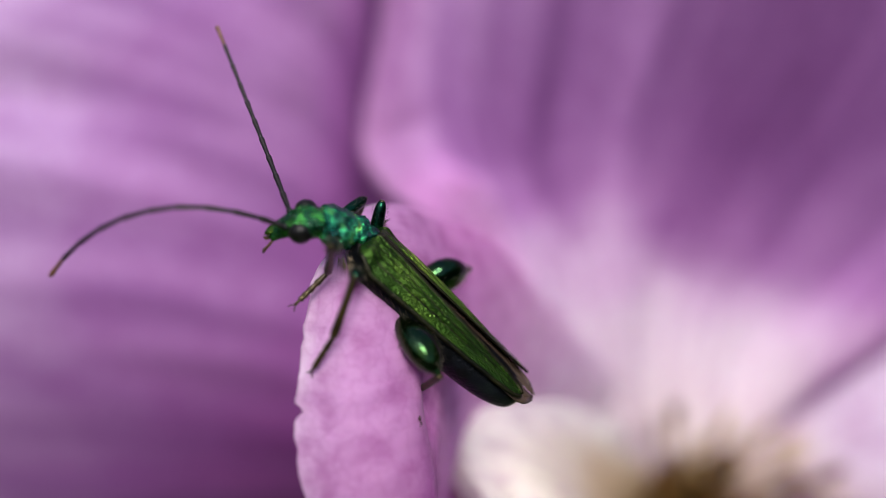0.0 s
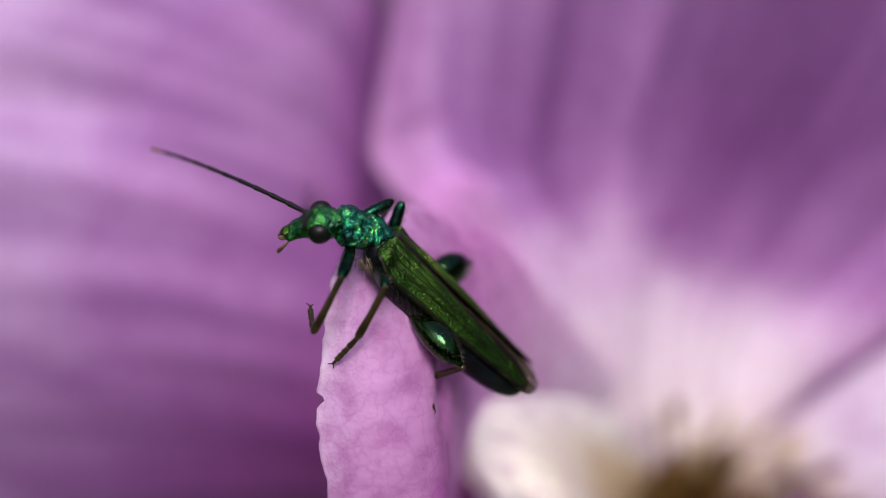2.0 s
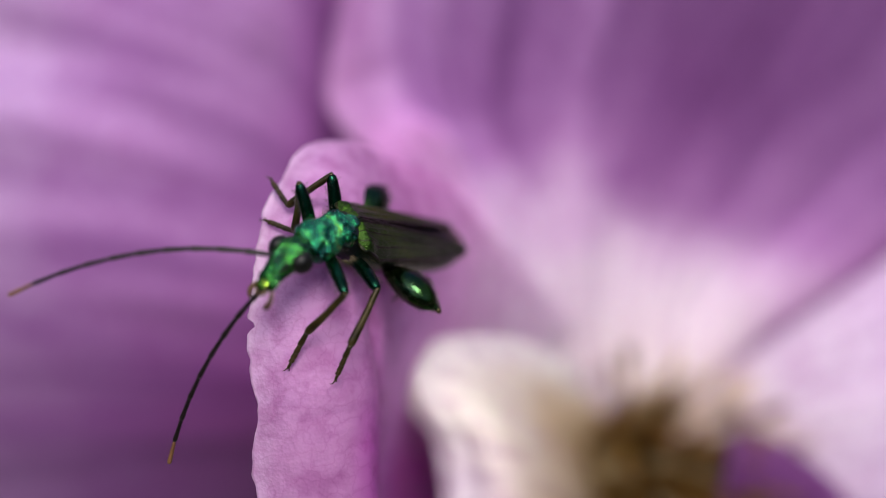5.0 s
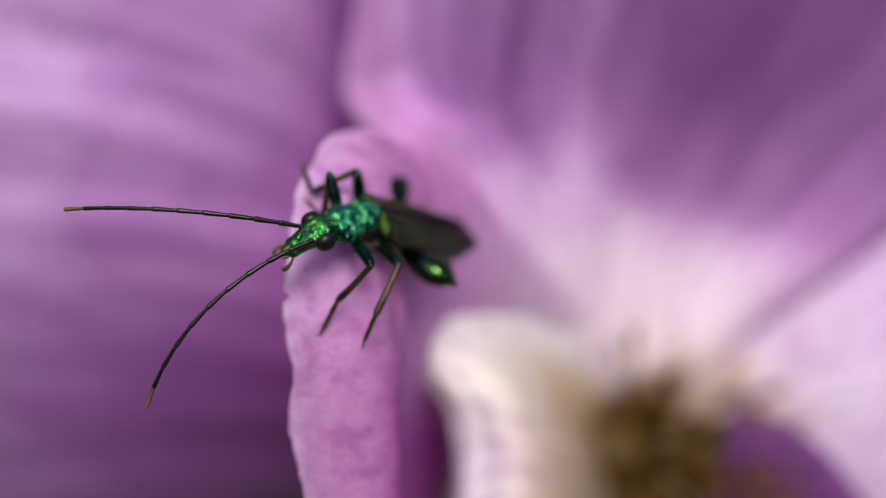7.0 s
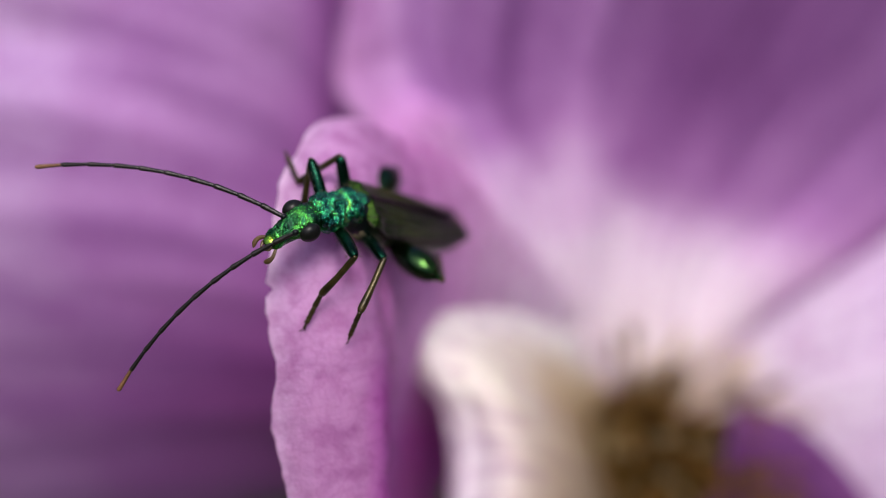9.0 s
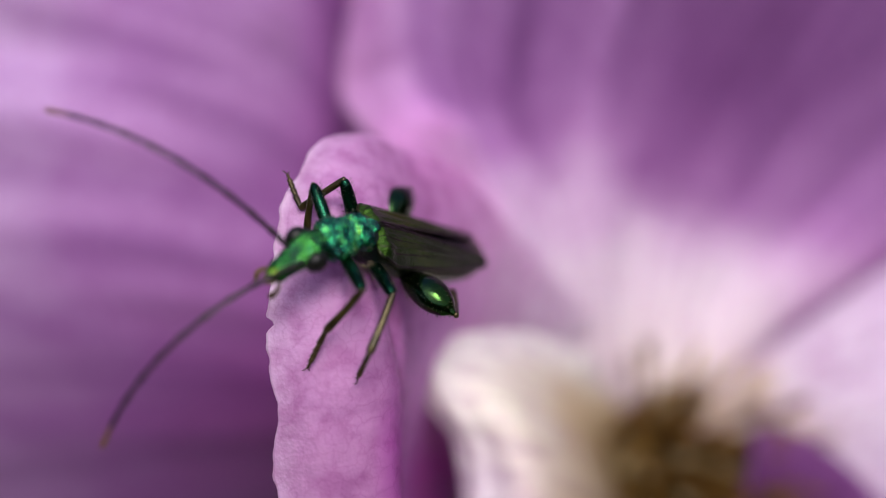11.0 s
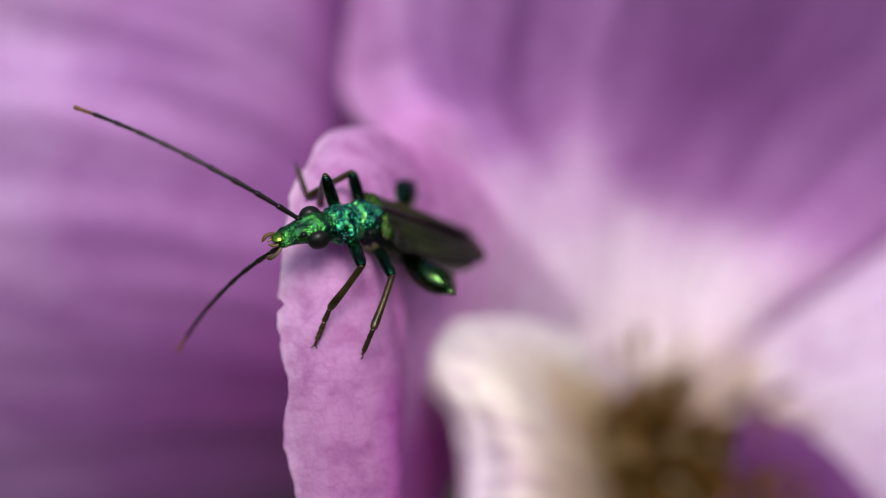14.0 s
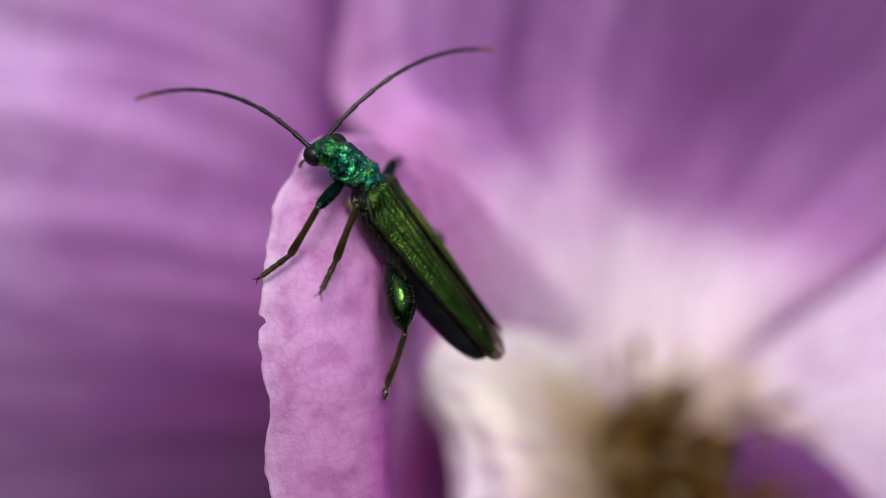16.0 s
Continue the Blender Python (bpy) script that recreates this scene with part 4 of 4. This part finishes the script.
FEELER_RIGHT_LATE = [
    (10.5, -115, 73, -71, 31), (11, -140, 40, -70, 11), (11.5, -119, 35, -72, 1), (12, -125, 24, -67, 4), (12.5, -120, 27, -72, 10), (13, -125, 23, -69, 12), (13.5, -125, 21, -69, 8), (14, -125, 30, -69, 18), (14.3, -83, 55, -89, 20), (14.5, -67, 32, -85, 22)]
FEELER_RIGHT_LAST = [
    (14.6, -54, 56, 20, 74), (14.7, 18, 49, 110, 35), (14.8, 14, 48, 76, 37), (14.9, -7, 39, 24, 40), (15, -26, 36, -11, 28), (15.1, -22, 39, 7, 51), (15.3, 32, 48, 97, 47), (15.5, -21, 28, -28, 32), (15.7, -19, 51, 27, 57), (15.9, 69, 43, 73, 30), (16, 87, 52, 46, 6)]
FEELER_LEFT_EARLY = [
    (0, -118, 19, -56, -40), (0.2, -128, 26, -65, -28), (0.5, -127, 16, -52, -30), (0.8, -109, 30, -68, -35), (1, -128, 13, -43, -31), (1.2, -99, 27, -65, -31), (1.5, -89, 28, -75, -37), (1.8, -83, 24, -82, -48), (2, 167, 4, 166, -4), (2.2, -75, -39, -49, -73), (2.4, -29, -24, -38, -70), (2.5, -209, -136, -159, -121), (2.6, 162, -118, 57, -56), (2.7, 58, -69, 29, -48), (2.8, -45, -48, -164, -109)]
FEELER_LEFT_TURNED = [
    (3, 162, -127, 46, -57), (3.2, -213, -136, -164, -116), (3.3, -50, -37, -23, -68), (3.4, -51, -32, -34, -64), (3.5, -171, -36, -199, -10), (3.8, 156, -88, 165, 19), (3.9, 122, -107, 163, 18), (4, 131, -110, 162, 17), (4.1, 319, -101, 169, 18), (4.4, 145, -128, 212, -114), (4.5, -62, -45, -21, -76), (4.6, -73, -41, -50, -76), (4.7, -71, -40, -50, -74)]
FEELER_LEFT_MIDDLE = [
    (6.8, -60, -21, -57, -52), (7, -119, -21, -49, -61), (7.2, -58, -19, -55, -49), (7.5, -118, -18, -53, -64), (7.8, -67, -20, -65, -52), (8, -121, -18, -41, -57), (8.2, -88, -25, -82, -59), (10.3, -83, -22, -80, -57)]
FEELER_LEFT_LATE = [
    (10.5, -44, -14, -42, -40), (11, -124, -20, -49, -54), (11.5, -124, -20, -47, -50), (12, -124, -19, -42, -46), (12.5, -124, -20, -40, -43), (13, -125, -15, -29, -41), (13.5, -125, -19, -33, -41), (14, -56, -17, -54, -48), (14.3, -89, -17, -85, -52), (14.5, -116, -3, -72, -48)]
FEELER_LEFT_LAST = [
    (14.6, -78, 12, -82, -22), (14.7, -123, 24, -72, -20), (14.8, -124, 22, -68, -16), (14.9, -120, 20, -50, -13), (15, -126, 33, -74, -10), (15.1, -103, 41, -95, 6), (15.3, -139, 48, -66, -0), (15.5, -127, 39, -70, -4), (15.7, -73, 51, -84, 19), (15.9, -88, 49, -80, -12), (16, -71, 44, -68, -12)]
KNEE_LF = [(1.5, -3.89, 19.88, 2.68), (2.1, -4.26, 20.78, 1.85), (2.4, -3.49, 20.56, 1.01), (2.7, -3.40, 20.46, 0.78), (3, -2.81, 20.36, 0.54), (3.5, -2.22, 20.44, -0.26), (4, -1.90, 20.04, -0.77), (4.6, -1.95, 19.96, -0.66), (12.5, -2.09, 19.92, -0.63), (14.7, -2.38, 20.30, -0.34), (15.1, -3.92, 20.30, 0.30), (15.5, -3.10, 20.60, 1.19), (16, -3.13, 20.60, 1.61)]
KNEE_LM = [(1.5, -3.35, 20.16, 1.86), (2.4, -2.66, 20.60, 1.25), (2.7, -2.16, 20.38, 1.02), (3, -1.39, 20.60, -0.13), (3.5, -1.36, 20.94, -0.39), (4, -1.10, 20.72, -0.75), (4.6, -1.13, 20.66, -0.54), (12.5, -1.37, 20.78, -0.86), (14.7, -1.50, 21.08, -0.74), (15.1, -1.87, 20.98, -0.75), (15.5, -1.74, 20.80, -0.58), (16, -2.04, 20.64, 1.66)]
KNEE_LH = [(1.5, -1.11, 21.75, -0.78), (2.7, -0.41, 21.88, -0.81), (3.5, 0.06, 21.94, -1.13), (4, 0.44, 22.1, -1.32), (4.6, 0.44, 22.4, -1.14), (12.5, 0.24, 22.24, -1.46), (14.5, 0.3, 22.26, -1.28), (15.1, -0.14, 22.14, -2.14), (15.5, -0.44, 21.7, -1.84), (16, -0.79, 22.04, -2.01)]
KNEE_RF = [(0, -3.52, 23.31, 4.27), (1.5, -3.47, 22.16, 3.89), (2.7, -3.57, 22.4, 3.83), (3.5, -3.34, 20.14, 2.73), (12.5, -3.68, 21.66, 2.16), (14.7, -3.27, 20.26, 2.16), (15.1, -2.91, 22.88, 2.9), (16, -3.02, 23.8, 3.04)]
KNEE_RM = [(1.5, -2.88, 22.92, 4.20), (3.5, -2.56, 21.44, 3.12), (12.5, -2.84, 21.58, 2.38), (14.7, -2.71, 21.68, 2.55), (15.1, -2.11, 22.52, 3.00), (15.5, -1.35, 22.08, 2.86), (16, -1.24, 24.02, 3.33)]
KNEE_RH = [(1.5, -0.35, 25.17, 2.27), (3.5, -0.69, 25.18, 3.12), (4, -1.13, 25.06, 2.92), (4.6, -1.29, 25.24, 2.82), (10.5, -1.07, 25.32, 2.52), (12.5, -1.04, 25.26, 2.53), (14.5, -0.93, 25.6, 2.48), (15.1, -0.16, 25.38, 1.92), (15.5, -0.16, 25.96, 1.48), (16, 0.21, 25.68, 0.66)]
ANKLE_LF = [(1.5, -4.54, 22.45, 1.81), (2.1, -4.9, 20.9, 1.21), (2.4, -4.82, 20.9, -0.03), (2.7, -4.55, 20.9, 0.52), (3, -3.88, 20.9, 0.71), (3.5, -3.33, 20.9, -1.73), (4, -3.38, 20.9, -1.87), (4.6, -3.44, 20.9, -1.56), (12.5, -3.38, 20.9, -1.82), (14.7, -3.46, 20.9, -1.73), (15.1, -5.16, 20.9, -0.32), (15.5, -3.6, 20.9, 0.33), (16, -3.13, 21.5, 0.36)]
ANKLE_LM = [(1.5, -3.44, 20.85, 0.37), (2.4, -3.7, 20.9, -0.1), (2.7, -3.52, 20.9, 0.14), (3, -2.25, 20.9, -1.57), (3.5, -2.2, 20.9, -1.56), (4, -1.63, 19.7, -1.67), (4.6, -1.63, 19.7, -1.52), (12.5, -1.72, 19.7, -2.06), (14.7, -1.74, 19.7, -1.81), (15.1, -2.03, 20.9, -1.99), (15.5, -2.11, 20.9, -2.25), (16, -2.75, 20.9, -0.03)]
ANKLE_RF = [(1.5, -3.92, 24.94, 3.68), (3, -4.35, 21.8, 1.86), (4.6, -3.85, 21.8, 1.07), (11, -3.88, 21.8, 1.17), (12.5, -3.93, 21.8, 1.22), (14.5, -3.82, 21.8, 1.37), (15.1, -3.12, 21.8, 1.56), (16, -3.28, 25.08, 2.5)]
ANKLE_RM = [(1.5, -3.2, 23, 3.33), (3, -3.06, 23, 3.47), (4, -3.46, 22.07, 3.58), (4.6, -3.5, 21.8, 1.88), (11, -3.33, 21.8, 1.76), (12.5, -3.4, 21.8, 1.58), (14.5, -3.26, 21.8, 1.68), (15.1, -2.56, 23, 2.18), (16, -1.49, 25.58, 3.24)]
ANKLE_LH = [(1.5, -1.88, 23.28, -1.33), (2.7, -1.33, 22.9, 0.2), (3.5, -1.26, 25, -0.45), (4.6, -0.83, 25, -0.01), (12.5, -1, 25, -0.59), (14.5, -0.86, 25, -0.57), (15.1, -1.11, 25, -0.86), (15.5, -0.27, 22.9, -3.24), (16, -1.12, 25.3, -2.44)]
FOOT_LF = [(0, -5.24, 21.98, 1.12), (1.9, -5.24, 21.98, 1.12), (2.1, -5.5, 21.8, 0.94), (2.4, -5.56, 20.5, -0.69), (2.7, -5.5, 20.5, -0.08), (2.95, -5.2, 21.7, 0.35), (3.3, -5, 21.6, 0.3), (3.48, -3.95, 21.25, -3.15), (14.85, -3.95, 21.25, -3.15), (15, -5.9, 20.5, -1.3), (15.1, -6.05, 20.5, -1), (15.3, -5.33, 20.8, -0.64), (15.5, -5.1, 21.6, -0.45), (16, -5.15, 21.6, -0.5)]
FOOT_LM = [(0, -4.72, 21.71, -0.79), (2.7, -4.72, 21.71, -0.79), (2.85, -3.3, 20.5, -2.3), (2.98, -2.38, 21.05, -3.25), (15.85, -2.35, 21.05, -3.2), (16, -3.05, 20.3, -0.85)]
FOOT_LH = [(0, -1.68, 22.22, -2.04), (2.8, -1.68, 22.22, -2.04), (3.3, -0.85, 23.4, -1), (15.2, -0.85, 23.4, -1), (15.5, -0.4, 22.8, -4.6), (15.8, -1.28, 21.3, -3.85), (16, -1.28, 21.3, -3.85)]
FOOT_RF = [(0, -4.15, 23.1, 2.85), (2.5, -4.15, 23.1, 2.85), (2.6, -6.4, 21.8, 4), (2.7, -6.6, 21.8, 2.2), (2.85, -4.8, 22, 2.8), (3, -5.05, 22.1, 1.35), (15.7, -3.44, 23.64, 2.19), (16, -3.28, 24.08, 2.47)]
FOOT_RM = [(0, -2.85, 23.8, 3.75), (2.8, -2.85, 23.8, 3.75), (3, -3.55, 23.9, 3.85), (3.75, -3.55, 23.9, 3.85), (4, -4.15, 22.92, 5.05), (4.1, -5.25, 22.46, 3.3), (4.25, -4.7, 22.7, 2.8), (14.9, -4.7, 22.7, 2.8), (15.05, -2.9, 22.7, 2.26), (15.75, -2.6, 23.2, 3), (15.9, -1.4, 22.6, 6), (16, -1.88, 25.08, 2.83)]
FOOT_RH = [(0, -0.3, 26.6, 1.0), (16, -0.3, 26.6, 1.0)]


def between(rows, t):
    """The two rows round t and the share of the way between them, eased."""
    if t <= rows[0][0]:
        return rows[0], rows[0], 0
    for a, b in zip(rows, rows[1:]):
        if t <= b[0]:
            return a, b, (t - a[0]) / (b[0] - a[0])
    return rows[-1], rows[-1], 0


def pose_at(rows, t):
    a, b, f = between(rows, t)
    qa, qb = a[1].to_quaternion(), b[1].to_quaternion()
    qb.make_compatible(qa)
    return Matrix.LocRotScale(a[1].translation.lerp(b[1].translation, f), qa.slerp(qb, f), None)


def place_at(rows, t):
    a, b, f = between(rows, t)
    return Vector(a[1:]).lerp(Vector(b[1:]), f)


def heading(turn, lift):
    turn, lift = radians(turn), radians(lift)
    return Vector((math.sin(turn) * math.cos(lift), math.cos(turn) * math.cos(lift), math.sin(lift)))


def aim(root, way, up):
    """A pose in millimetres whose y axis runs along way."""
    y = way.normalized()
    x = y.cross(up).normalized()
    return Matrix.Translation(root) @ Matrix((x, y, x.cross(y))).transposed().to_4x4()


def metres(m):
    m = m.copy()
    m.translation = m.translation * MM
    return m


def bend(hip, toe, knee_hint, ankle_hint, lengths):
    """Knee and ankle of a leg whose thigh points at knee_hint and whose foot stands at toe."""
    a, b, c = lengths
    knee = hip + (knee_hint - hip).normalized() * a
    way = toe - knee
    d = max(min(way.length, (b + c) * 0.99), abs(b - c) * 1.05)
    way.normalize()
    out = ankle_hint - (knee + toe) / 2 if ankle_hint else Vector((0, 0.25, -1))
    out = (out - way * out.dot(way)).normalized()
    along = (b * b + d * d - c * c) / (2 * d)
    ankle = knee + way * along + out * math.sqrt(max(0.0, b * b - along * along))
    return knee, ankle, knee + way * d


def motions():
    feet = {("front", -1): (FOOT_LF, KNEE_LF, ANKLE_LF), ("mid", -1): (FOOT_LM, KNEE_LM, ANKLE_LM), ("hind", -1): (FOOT_LH, KNEE_LH, ANKLE_LH),
            ("front", 1): (FOOT_RF, KNEE_RF, ANKLE_RF), ("mid", 1): (FOOT_RM, KNEE_RM, ANKLE_RM), ("hind", 1): (FOOT_RH, KNEE_RH, None)}
    feelers = {1: FEELER_RIGHT_EARLY + FEELER_RIGHT_TURNED + FEELER_RIGHT_MIDDLE + FEELER_RIGHT_LATE + FEELER_RIGHT_LAST,
               -1: FEELER_LEFT_EARLY + FEELER_LEFT_TURNED + FEELER_LEFT_MIDDLE + FEELER_LEFT_LATE + FEELER_LEFT_LAST}
    rows = {}

    def key(ob, t, m):
        rows.setdefault(ob, []).append((t, metres(m)))

    for step in range(161):
        t = step / 10
        body = pose_at(BODY, t)
        key(beetle, t, TILT @ body)
        into = body.inverted()
        fore = Matrix.Translation(PIVOT) @ pose_at(FOREBODY, t) @ Matrix.Translation(-PIVOT)
        key(pronotum, t, fore)
        skull = fore @ Matrix.Translation(NECK) @ pose_at(HEAD, t)
        key(head, t, skull)
        for (kind, side), (leg, thigh, shin, foot) in LEGS.items():
            hip, *lengths = SPEC[kind]
            hip = Vector((hip.x * side, hip.y, hip.z))
            if kind == "front":
                hip = fore @ hip
            toes, knees, ankles = feet[kind, side]
            toe, hint = into @ place_at(toes, t), into @ place_at(knees, t)
            knee, ankle, toe = bend(hip, toe, hint, into @ place_at(ankles, t) if ankles else None, lengths)
            up = knee - (hip + toe) / 2
            home = Matrix.Translation(hip)
            key(leg, t, home)
            back = home.inverted()
            key(thigh, t, back @ aim(hip, knee - hip, up))
            key(shin, t, back @ aim(knee, ankle - knee, up))
            key(foot, t, back @ aim(ankle, toe - ankle, up))
        for side, (base, joints) in FEELERS.items():
            root = skull @ Vector((ROOT.x * side, ROOT.y, ROOT.z))
            home = Matrix.Translation(root)
            key(base, t, home)
            a, b, f = between(feelers[side], t)
            first = heading(*a[1:3]).lerp(heading(*b[1:3]), f).normalized()
            last = heading(*a[3:5]).lerp(heading(*b[3:5]), f).normalized()
            spin = into.to_3x3()
            at = Vector((0, 0, 0))
            for k, joint in enumerate(joints):
                g = (k + 0.5) / JOINTS
                way = spin @ first.lerp(last, g).normalized()
                key(joint, t, aim(at, way, spin @ Vector((0.05, -1, 0.2))))
                at = at + way * FEELER_LENGTH / JOINTS
    for ob, keys in rows.items():
        walk(ob, keys)


motions()
